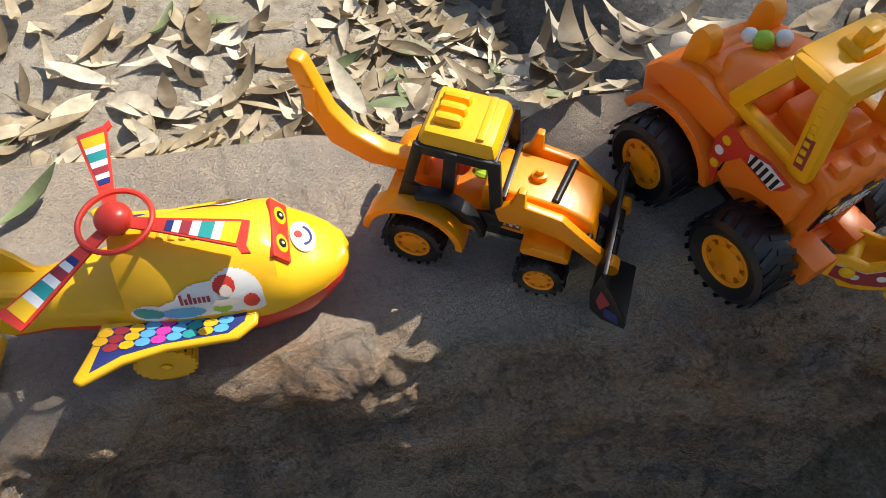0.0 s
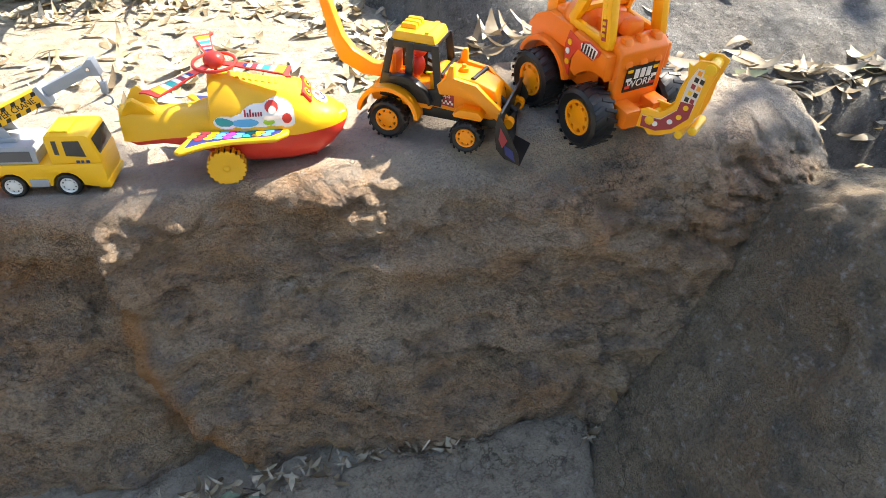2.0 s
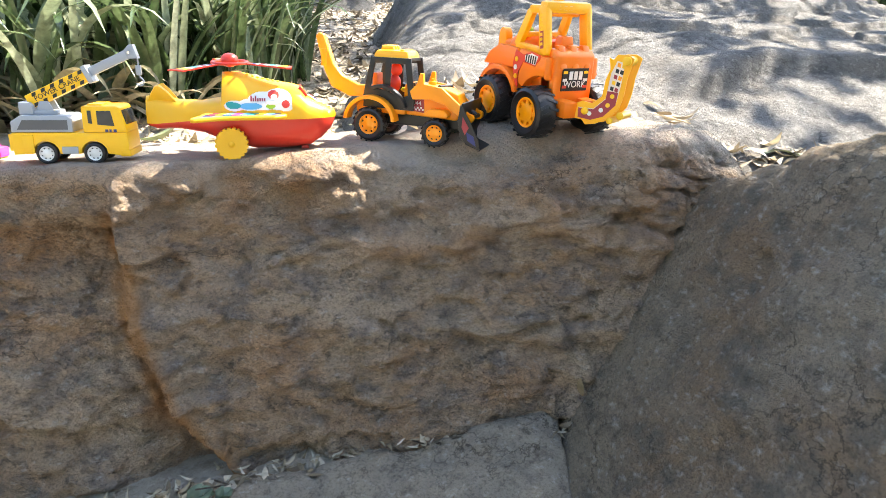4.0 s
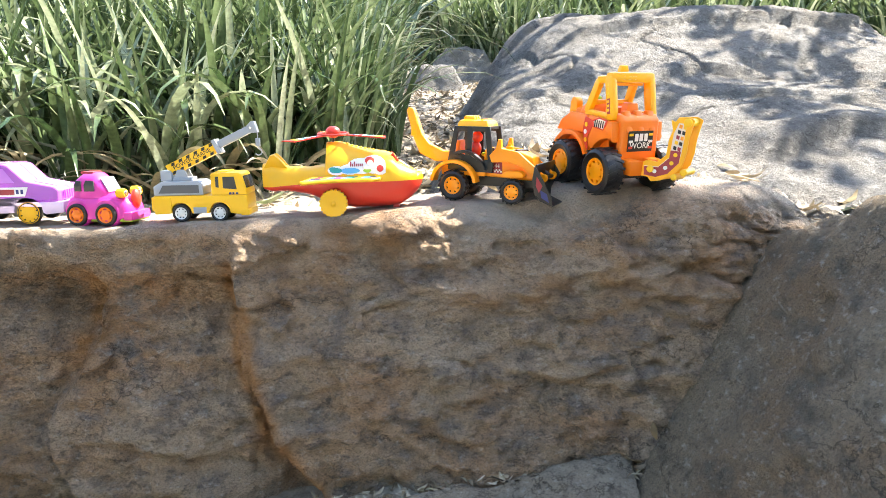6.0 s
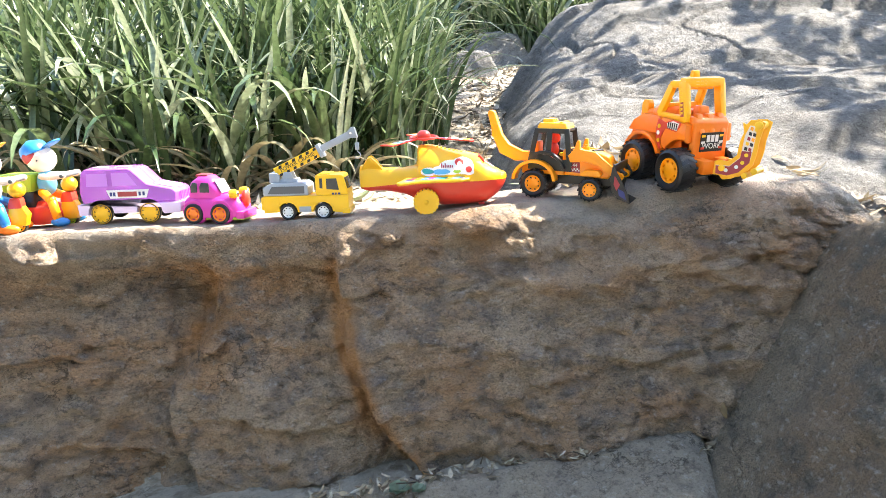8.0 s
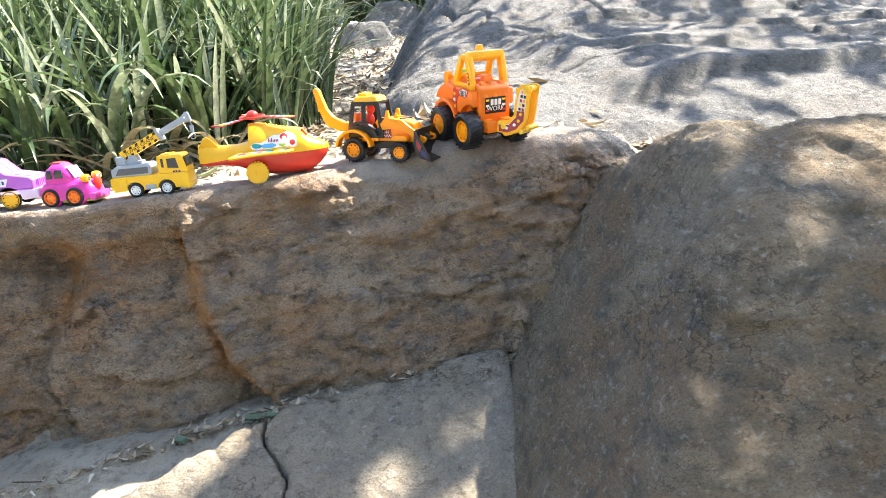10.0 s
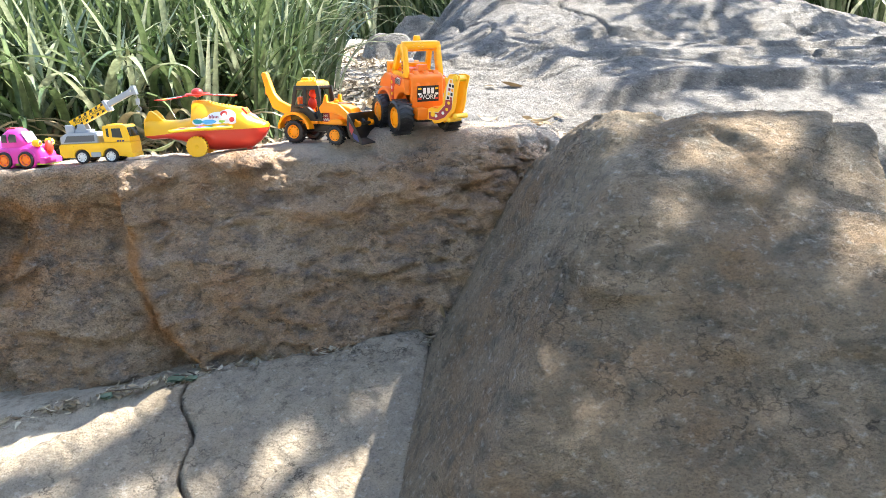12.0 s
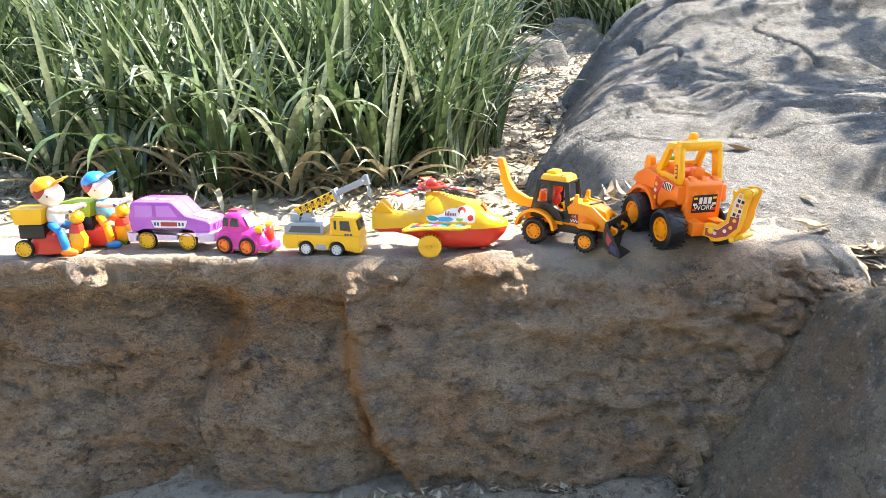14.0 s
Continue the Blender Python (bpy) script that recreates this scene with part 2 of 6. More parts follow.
rows = []
for x in np.concatenate([np.arange(-1.5, -0.7, 0.012), np.arange(-0.7, 1.1, 0.0042)]):
    row = []
    yb, ye = back_y(x), edge_y(x)
    tb = top_z(x, yb)
    for k in range(8):
        row.append((x, yb + 0.03 * (1 - k / 8) ** 0.5, -0.4 + (tb + 0.37) * k / 8))
    rim = 0.012 + 0.028 * sstep(x, 0.25, 0.5) + 0.05 * sstep(x, 0.78, 1.0)
    for k in range(34):
        y = yb + (max(ye + 0.008, min(yb - 0.02, ye + rim)) - yb) * (k / 33) ** 0.9
        drop = 0.03 * (1 - sstep(k, 0, 4))
        row.append((x, y, top_z(x, y) - drop - 0.012 * sstep(x, 0.3, 0.6) * max(0.0, 1 - (y - ye) / 0.05) ** 2))
    te = top_z(x, ye) - 0.012 * sstep(x, 0.3, 0.6)
    for k in range(120):
        d = 0.003 + 0.57 * (k / 119) ** 1.15
        curl = rim * max(0.0, 1 - d / (rim * 1.8)) ** 2
        row.append((x, face_y(x, -d) + curl, te - d))
    out = []
    for i, (px, py, pz) in enumerate(row):
        front = sstep(i, 40, 52)
        right = sstep(px, 0.72, 0.86)
        a = 0.25 + 0.75 * max(front, right)
        n1, n2, n3 = fr(px, py * 1.6, pz * 1.6, 7, 5), fr(px * 0.8, py, pz * 1.9, 26, 4), fr(px, py, pz, 95, 3)
        strata = abs(noise.noise(Vector((px * 5 + 7, py * 5, pz * 16 + 0.6 * n1 + px * 4))))
        push = 0.006 * n1 * a + 0.004 * n2 * a + 0.0032 * n3 * (0.3 + 0.7 * front) - 0.003 * front * max(0.0, 0.06 - strata) / 0.06
        push += 0.024 * facet(px, py, pz * 1.5, 6, 3.0, 0.05) * a + 0.011 * facet(px * 0.8, py, pz * 1.6, 20, 8.0, 0.08) * a + 0.005 * facet(px, py, pz * 1.3, 70, 1.0, 0.3) * a
        groove = abs(math.sin((px * 0.8 + py * 0.9 + pz * 0.6) * 52 + 4 * n1))
        push -= 0.020 * sstep(px, 0.70, 0.84) * (1 - 0.8 * (1 - front)) * sstep(pz, -0.16, -0.09) * max(0.0, 0.4 - groove) / 0.4
        out.append((px, py - push * front - push * 0.2, pz + push * (1 - front) * 0.6))
    rows.append(out)
rock_mesh = grid_mesh("long_rock", rows)
bounce_stains = rock_mesh.attributes.new("bounce_stain", "FLOAT", "POINT")
values = []
for v in rock_mesh.vertices:
    d = -v.co.z
    rx = interp(d, (0.03, 0.115, 0.2, 0.25, 0.307, 0.344, 0.394, 0.5), (0.077, 0.082, 0.088, 0.102, 0.12, 0.139, 0.183, 0.25))
    sx = interp(d, (0.05, 0.09, 0.168, 0.189, 0.253, 0.288, 0.353, 0.434, 0.56), (-0.15, -0.118, -0.125, -0.141, -0.185, -0.212, -0.209, -0.18, -0.15))
    # Ridge flank: warm bounced light put into the orange, strongest here.
    k = 3.4 * math.exp(-((v.co.x - rx + 0.006) / 0.015) ** 2) * sstep(d, 0.03, 0.10)
    k += 1.4 * math.exp(-((v.co.x - sx + 0.016) / 0.026) ** 2) * sstep(d, 0.05, 0.08) * (1 - sstep(d, 0.17, 0.24))
    k += 1.1 * math.exp(-((v.co.x - rx + 0.02) / 0.03) ** 2 - ((d - 0.36) / 0.04) ** 2)
    band = 0.045 + 0.05 * sstep(v.co.x, 0.1, 0.7) + 0.012 * math.sin(v.co.x * 17)
    k += 0.38 * math.exp(-((d - band) / 0.05) ** 2) * sstep(v.co.x, 0.05, 0.2) * (1 - sstep(v.co.x, 0.75, 0.95))
    k *= 0.65 + 0.9 * fr(v.co.x, v.co.y, v.co.z, 18, 3)
    values.append(min(1.0, max(0.0, k)))
bounce_stains.data.foreach_set("value", values)
# Mask of the pale top: dust and painted-in sun, back from the edge.
sunlit_dusts = rock_mesh.attributes.new("sunlit_dust", "FLOAT", "POINT")
sunlit_dusts.data.foreach_set("value", [sstep(v.co.y - edge_y(v.co.x) + 0.02 * fr(v.co.x, v.co.y, 0, 20, 3), -0.012, 0.035) * sstep(v.co.z, -0.09, -0.04) for v in rock_mesh.vertices])
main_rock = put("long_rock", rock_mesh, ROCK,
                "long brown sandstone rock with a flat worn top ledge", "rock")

# ---- sloping slabs at its foot ----
def slab_rock(name, inside, label, seed):
    """A flat stone: the sloping plane, dropping away where inside() goes below zero."""
    rws = []
    for y in np.arange(-1.1, -0.03, 0.0055):
        r = []
        for x in np.arange(-0.62, 0.70, 0.0055):
            s, cr = inside(x, y)
            z = -0.413 + 0.13 * (x - 0.175) + 0.42 * (y + 0.166)
            z = max(z, -0.62 + 0.1 * (y + 0.6)) + 0.007 * fr(x, y, seed, 7, 5) + 0.0025 * fr(x, y, seed, 34, 3) + 0.006 * facet(x, y, 0, 9, seed)
            chip = abs(noise.noise(Vector((x * 9 + y * 4, y * 6, seed))))
            z -= 0.006 * max(0.0, 0.06 - chip) / 0.06
            r.append((x, y, z - 0.22 * (1 - sstep(s, -0.016, 0.006)) - 0.010 * (1 - sstep(s, 0.0, 0.03)) - 0.16 * (1 - sstep(cr, -0.007, 0.002)) - 0.003 * (1 - sstep(cr, 0.0, 0.012))))
        rws.append(r)
    return put(name, grid_mesh(name, rws), SLAB, label, "rock", group="stone slabs below the long rock")


def crack_x(y):
    return 0.178 - 0.11 * (y + 0.166) + 0.012 * math.sin(y * 40)


def slab_left(x, y):
    wob = 0.02 * fr(x, y, 9, 8, 3)
    return min((-0.135 - y) + 0.27 * (x - 0.175) + wob, x + 0.52), crack_x(y) - 0.001 - x


def slab_right(x, y):
    wob = 0.012 * fr(x, y, 4, 9, 3)
    return min(-0.135 - y + wob, 0.655 + 0.23 * (y + 0.12) - x), x - crack_x(y) - 0.001


slab_rock("stone_slab", slab_left, "pale flat stone slab split along a crack, half in sun", 1.7)
slab_rock("stone_slab", slab_right, "pale flat stone slab crossed by a shadow edge", 1.7)


# ---- boulders: soft meetings of planes ----
def plane3(c, p, q, r):
    p, q, r = Vector(p), Vector(q), Vector(r)
    n = (q - p).cross(r - p).normalized()
    o = n.dot(p - Vector(c))
    return (n, o) if o > 0 else (-n, -o)


def boulder(name, c, planes, mat, label, sub=6, sharp=16, rough=1.0, seed=0.0, chunk=0.026, band=None):
    bm = bmesh.new()
    bmesh.ops.create_icosphere(bm, subdivisions=sub, radius=1)
    c = Vector(c)
    for v in bm.verts:
        d = v.co.normalized()
        s = sum(max(0.0, d.dot(n) / o) ** sharp for n, o in planes)
        p = c + d * s ** (-1 / sharp)
        n1, n2, n3 = fr(p.x, p.y, p.z + seed, 5, 5), fr(p.x, p.y, p.z + seed, 21, 4), fr(p.x, p.y, p.z * 1.5 + seed, 75, 3)
        ridge = 1 - abs(noise.noise(Vector((p.x * 4.2 + seed, p.y * 4.2, p.z * 5.5)))) * 2
        v.co = p + d * rough * (0.007 * max(0.0, ridge) ** 6 + 0.006 * n1 + 0.004 * n2 + 0.0040 * n3 + chunk * facet(p.x, p.y, p.z, 5, seed) + 0.009 * facet(p.x, p.y, p.z * 1.3, 20, seed, 0.2) + 0.007 * facet(p.x, p.y, p.z, 60, seed, 0.3))
        if band:
            for a, b in zip(band, band[1:]):
                a, b = Vector(a), Vector(b)
                k = min(1.0, max(0.0, (p - a).dot(b - a) / (b - a).length_squared))
                gap_to = (p - a - (b - a) * k).length
                v.co += d * 0.011 * math.exp(-(gap_to / 0.014) ** 2) / (len(band) - 1)
    for f in bm.faces:
        f.smooth = True
    me = bpy.data.meshes.new(name)
    bm.to_mesh(me)
    bm.free()
    return put(name, me, mat, label, "rock")


def plane_n(n, o):
    return Vector(n).normalized(), o


BC = (0.98, -0.36, -0.28)
boulder("boulder", BC, [
    plane3(BC, (0.681, -0.161, -0.317), (0.826, -0.184, -0.093), (0.774, -0.644, -0.119)),
    plane3(BC, (0.837, -0.519, 0.006), (0.939, -0.418, 0.055), (1.032, -0.69, -0.035)),
    plane3(BC, (0.80, -0.640, -0.10), (0.938, -0.685, -0.088), (0.981, -0.86, -0.324)),
    plane3(BC, (1.22, -0.62, -0.248), (1.20, -0.62, -0.524), (1.40, -0.3, 0.0)),
    plane3(BC, (0.88, -0.40, 0.062), (1.25, -0.4, 0.012), (0.95, -0.15, -0.03)),
    plane3(BC, (0.835, -0.545, 0.005), (0.938, -0.690, -0.085), (1.15, -0.56, 0.0)),
    plane_n((0.1, 1, 0.1), 0.30), plane_n((0, 0, -1), 0.5)], BOULDER,
    "large weathered sandstone boulder, rough and greenish brown", 7, 48, 0.42, 2.0, 0.05, ((0.881, -0.665, -0.019), (0.925, -0.665, -0.09), (0.985, -0.660, -0.121), (1.06, -0.67, -0.125)))
boulder("boulder", (1.58, -0.52, -0.48), [plane_n(n, o) for n, o in (
    ((-1, -0.1, 0.35), 0.36), ((0.1, -1, 0.3), 0.3), ((0, 0.2, 1), 0.26), ((1, 0, 0), 0.5), ((0, 1, 0), 0.5), ((0, 0, -1), 0.3))], BOULDER,
    "low sandstone boulder with a sunlit rough side", 5, 12, 1.4, 7.0)


# ---- the bedrock that rises behind ----
def bedrock_z(x, y):
    low = interp(y, (0.1, 0.2, 0.3, 0.57, 0.8, 1.2, 1.6, 1.9, 5), (-0.14, -0.075, -0.03, 0.075, 0.095, 0.12, 0.17, 0.2, 0.3))
    low += 0.045 * sstep(y - (0.50 + 0.12 * (x - 1.3) + 0.04 * math.sin(x * 9)), -0.008, 0.02) * sstep(x, 1.16, 1.32)
    low += 0.03 * sstep(y - (0.95 + 0.2 * (x - 1) + 0.05 * math.sin(x * 6)), -0.01, 0.03)
    low -= 0.05 * sstep(x, 1.5, 3.2)
    low -= 0.13 * (1 - sstep(x, 0.45, 0.95 + 0.2 * (y - 1))) * sstep(y, 0.75, 1.15)
    mound = interp(y, (1.75, 1.95, 2.15, 2.5, 3.0, 3.6, 4.4), (0, 0.07, 0.2, 0.38, 0.42, 0.3, -0.2))
    mound *= interp(x + 0.06 * math.sin(y * 5), (0.6, 0.9, 1.17, 1.43, 2.1, 3.05, 3.6, 4.2), (0, 0.15, 0.45, 0.78, 1.0, 0.88, 0.4, 0))
    z = low + mound
    left = interp(y, (0.2, 0.42, 0.75, 1.0, 1.2, 1.4, 2.3, 3.2, 4.4), (0.62, 0.58, 0.56, 0.50, 0.42, 0.48, 0.72, 0.95, 1.4))
    left += 0.025 * fr(0, y, 2, 6, 3)
    z -= 0.30 * (1 - sstep(x, left - 0.10, left + 0.15 + 0.25 * sstep(y, 0.85, 1.6)))
    front = 0.20 + 0.03 * fr(x, 0, 5, 5, 3) - 0.05 * sstep(x, 0.9, 1.2)
    z -= 0.25 * (1 - sstep(y, front - 0.09, front + 0.02))
    z -= 0.6 * sstep(x, 3.6, 4.6)
    crack = abs(noise.noise(Vector((x * 1.3 + 0.3 * y, y * 3.1, 4.2))))
    z -= 0.045 * sstep(y, 0.6, 0.9) * max(0.0, 0.025 - crack) / 0.025
    bend = y - 0.22 * x + 0.10 * math.sin(x * 2.3 + 1.0) + 0.05 * fr(x, y, 6, 3.0, 3)
    k = 0.3 + 0.7 * sstep(y, 0.45, 1.1)
    for at, high, seed in ((0.62, 0.020, 1.0), (0.98, 0.032, 2.0), (1.36, 0.030, 3.0), (1.9, 0.05, 4.0), (2.35, 0.04, 5.0)):
        live = sstep(noise.noise(Vector((x * 1.7, seed * 7.3, 0.5))), -0.25, 0.15)
        edge = bend - at - 0.04 * noise.noise(Vector((x * 6, seed, 2.0)))
        z += high * live * (sstep(edge, -0.006, 0.012) - sstep(edge, 0.0, 0.42)) * sstep(x, 0.6, 0.9)
    chip = abs(noise.noise(Vector((x * 3.2 + 2, y * 9 - 2.5 * x, 3.3))))
    z -= 0.012 * k * max(0.0, 0.05 - chip) / 0.05
    z += 0.020 * fr(x, y, 1, 1.7, 3) + 0.005 * fr(x * 0.6, y * 1.4, 1, 9, 5) + 0.0032 * fr(x, y, 1, 55, 3)
    return z + k * (0.045 * facet(x * 0.7, y * 1.3, 0, 1.2, 5.0, 0.25) + 0.010 * facet(x * 0.6, y * 1.5, 0, 5.5, 2.0, 0.2)) + 0.005 * facet(x, y, 0, 24, 1.0, 0.3)


rows = [[(x, y, bedrock_z(x, y)) for x in np.concatenate([np.arange(0.28, 1.9, 0.0105), np.arange(1.9, 4.7, 0.022)])]
        for y in np.concatenate([np.arange(0.08, 1.3, 0.011), np.arange(1.3, 4.6, 0.016)])]
put("bedrock", grid_mesh("bedrock", rows), GREY, "broad grey bedrock rising in worn layers, dappled with sun", "rock")

for cx, cy, cz, s, sd in ((1.02, 4.25, 0.36, 0.17, 3.0), (1.42, 5.2, 0.52, 0.22, 5.0)):
    boulder("stone", (cx, cy, cz), [plane_n(n, o * s) for n, o in (((-1, -0.2, 0.3), 1.0), ((1, -0.1, 0.4), 1.1), ((0.1, -1, 0.4), 0.9), ((0, 0.2, 1), 0.7), ((0, 1, 0), 1.0), ((0, 0, -1), 1.0))],
            GREY, "grey loose stone lying among dry leaves", 4, 10, 0.8, sd)

# ---- toy building helpers ----
def soften(bm, geom_faces, bev, seg=2):
    if bev <= 0:
        return
    bm.normal_update()
    edges = {e for f in geom_faces for e in f.edges if len(e.link_faces) == 2 and e.calc_face_angle(0) > 0.5}
    if edges:
        bmesh.ops.bevel(bm, geom=list(edges), offset=bev, segments=seg, affect="EDGES", profile=0.6)


def prism(bm, pts, y0, y1, bev=0.0015, m=None, seg=2, inset=0.0):
    """A plate with the outline pts in x and z, from y0 to y1; inset narrows the y1 side."""
    cx, cz = sum(p[0] for p in pts) / len(pts), sum(p[1] for p in pts) / len(pts)
    a = [bm.verts.new((x, y0, z)) for x, z in pts]
    b = [bm.verts.new((cx + (x - cx) * (1 - inset), y1, cz + (z - cz) * (1 - inset))) for x, z in pts]
    n = len(pts)
    fs = [bm.faces.new(a), bm.faces.new(list(reversed(b)))]
    fs += [bm.faces.new((a[i], b[i], b[(i + 1) % n], a[(i + 1) % n])) for i in range(n)]
    bmesh.ops.recalc_face_normals(bm, faces=fs)
    if m is not None:
        bmesh.ops.transform(bm, matrix=m, verts=a + b)
    soften(bm, fs, bev, seg)


def box(bm, x0, x1, y0, y1, z0, z1, bev=0.0015, m=None, top=1.0):
    """A block with rounded edges; top scales its upper face."""
    cx, cy = (x0 + x1) / 2, (y0 + y1) / 2
    v = []
    for z, k in ((z0, 1.0), (z1, top)):
        for x, y in ((x0, y0), (x1, y0), (x1, y1), (x0, y1)):
            v.append(bm.verts.new((cx + (x - cx) * k, cy + (y - cy) * k, z)))
    fs = [bm.faces.new([v[i] for i in q]) for q in ((3, 2, 1, 0), (4, 5, 6, 7), (0, 1, 5, 4), (1, 2, 6, 5), (2, 3, 7, 6), (3, 0, 4, 7))]
    if m is not None:
        bmesh.ops.transform(bm, matrix=m, verts=v)
    soften(bm, fs, bev)


def lathe(bm, prof, m=None, seg=28):
    """Turns (radius, along) points round the local y axis."""
    rings = []
    for r, h in prof:
        rings.append([bm.verts.new((r * math.cos(2 * math.pi * k / seg), h, r * math.sin(2 * math.pi * k / seg))) for k in range(seg)])
    fs = []
    for a, b in zip(rings, rings[1:]):
        fs += [bm.faces.new((a[k], a[(k + 1) % seg], b[(k + 1) % seg], b[k])) for k in range(seg)]
    fs.append(bm.faces.new(rings[0]))
    fs.append(bm.faces.new(list(reversed(rings[-1]))))
    bmesh.ops.recalc_face_normals(bm, faces=fs)
    if m is not None:
        bmesh.ops.transform(bm, matrix=m, verts=[v for r in rings for v in r])


def rod(bm, p, q, r, seg=12):
    p, q = Vector(p), Vector(q)
    m = Matrix.Translation(p) @ (q - p).to_track_quat("Y", "Z").to_matrix().to_4x4()
    d = (q - p).length
    lathe(bm, [(r * 0.8, 0), (r, 0.15 * r), (r, d - 0.15 * r), (r * 0.8, d)], m, seg)


def ball(bm, c, r, sub=3):
    r = r if isinstance(r, tuple) else (r, r, r)
    bmesh.ops.create_icosphere(bm, subdivisions=sub, radius=1, matrix=Matrix.LocRotScale(c, None, r))


def loft(bm, stations, power=2.6, n=28, lower=False):
    """A half shell above (or below) a seam: stations of x, half width, seam z, far z."""
    rings = []
    for x, w, zs, zt, *rest in stations:
        ring = []
        pw = rest[0] if rest else power
        for k in range(n + 1):
            a = math.pi * k / n
            c, s = math.cos(a), math.sin(a)
            ring.append(bm.verts.new((x, w * math.copysign(abs(c) ** (2 / pw), c), zs + (zt - zs) * abs(s) ** (2 / pw))))
        rings.append(ring)
    fs = []
    for a, b in zip(rings, rings[1:]):
        fs += [bm.faces.new((a[k], a[k + 1], b[k + 1], b[k])) for k in range(n)]
        fs.append(bm.faces.new((a[n], a[0], b[0], b[n])))
    fs += [bm.faces.new(rings[0]), bm.faces.new(list(reversed(rings[-1])))]
    bmesh.ops.recalc_face_normals(bm, faces=fs)


def part(name, bm, mat, parent, label="", angle=38):
    me = bpy.data.meshes.new(name)
    bm.to_mesh(me)
    bm.free()
    me.polygons.foreach_set("use_smooth", [True] * len(me.polygons))
    me.set_sharp_from_angle(angle=radians(angle))
    me.materials.append(mat)
    ob = new(name, me)
    ob.parent = parent
    if label:
        tagged(ob, label)
    return ob


def thing(name, m, label, category, group=""):
    e = new(name)
    e.empty_display_size = 0.02
    e.matrix_world = m
    return tagged(e, label, category, group)


def made(fn, *args, **kw):
    bm = bmesh.new()
    fn(bm, *args, **kw)
    return bm


def letters(text, size, m, mat, parent, name="lettering", label="", shear=0.0, squeeze=1.0):
    """Raised printed words in the built-in font."""
    cu = bpy.data.curves.new("words", "FONT")
    cu.body, cu.size, cu.extrude, cu.align_x, cu.align_y, cu.shear = text, size, 0.0002, "CENTER", "CENTER", shear
    cu.resolution_u = 3
    ob = new("words", cu)
    bpy.context.view_layer.update()
    me = bpy.data.meshes.new_from_object(ob.evaluated_get(bpy.context.evaluated_depsgraph_get()))
    bpy.data.objects.remove(ob)
    me.transform(m @ Matrix.Diagonal((squeeze, 1, 1, 1)))
    me.name = name
    me.materials.clear()
    me.materials.append(mat)
    ob = new(name, me)
    ob.parent = parent
    return tagged(ob, label) if label else ob


YEL = plastic("toy_yellow", (0.95, 0.53, 0.012), sub=0.05)
AMB = plastic("toy_amber", (1.0, 0.33, 0.004), sub=0.05)
GOLD = plastic("toy_golden_yellow", (1.0, 0.46, 0.006), sub=0.05)
ORA = plastic("toy_orange", (0.95, 0.205, 0.009), sub=0.05)
LEM = plastic("toy_lemon", (0.86, 0.47, 0.012), sub=0.05)
RED = plastic("toy_red", (0.68, 0.045, 0.025), sub=0.05)
BLK = plastic("toy_black", (0.008, 0.008, 0.009), 0.36, 0.03)
TYRE = plastic("tyre_black", (0.008, 0.008, 0.009), 0.38, 0.03)
GRY = plastic("toy_grey", (0.34, 0.37, 0.41), 0.35)
DGRY = plastic("dark_grey", (0.09, 0.095, 0.105), 0.4)
WHI = plastic("toy_white", (0.80, 0.79, 0.76), 0.35)
CREAM = plastic("doll_cream", (0.80, 0.66, 0.55), 0.45)
PNK = plastic("toy_pink", (0.72, 0.045, 0.36), sub=0.05)
LILW = plastic("window_lilac", (0.56, 0.22, 0.70), 0.10)
PUR = plastic("toy_purple", (0.66, 0.20, 0.80), 0.10, trans=0.5)
LIL = plastic("pale_lilac", (0.74, 0.58, 0.78), 0.3)
LIM = plastic("toy_lime", (0.36, 0.55, 0.03))
BLU = plastic("toy_blue", (0.015, 0.22, 0.62))
NAVY = plastic("print_navy", (0.02, 0.03, 0.16), 0.4)
TEAL = plastic("print_teal", (0.02, 0.30, 0.28), 0.4)
SKYB = plastic("print_blue", (0.10, 0.38, 0.62), 0.4)
MAR = plastic("print_maroon", (0.34, 0.03, 0.04), 0.4)
CHROME = plastic("chrome", (0.72, 0.72, 0.74), 0.14, metallic=1.0)
GLASS = plastic("smoked_window", (0.03, 0.035, 0.04), 0.12)


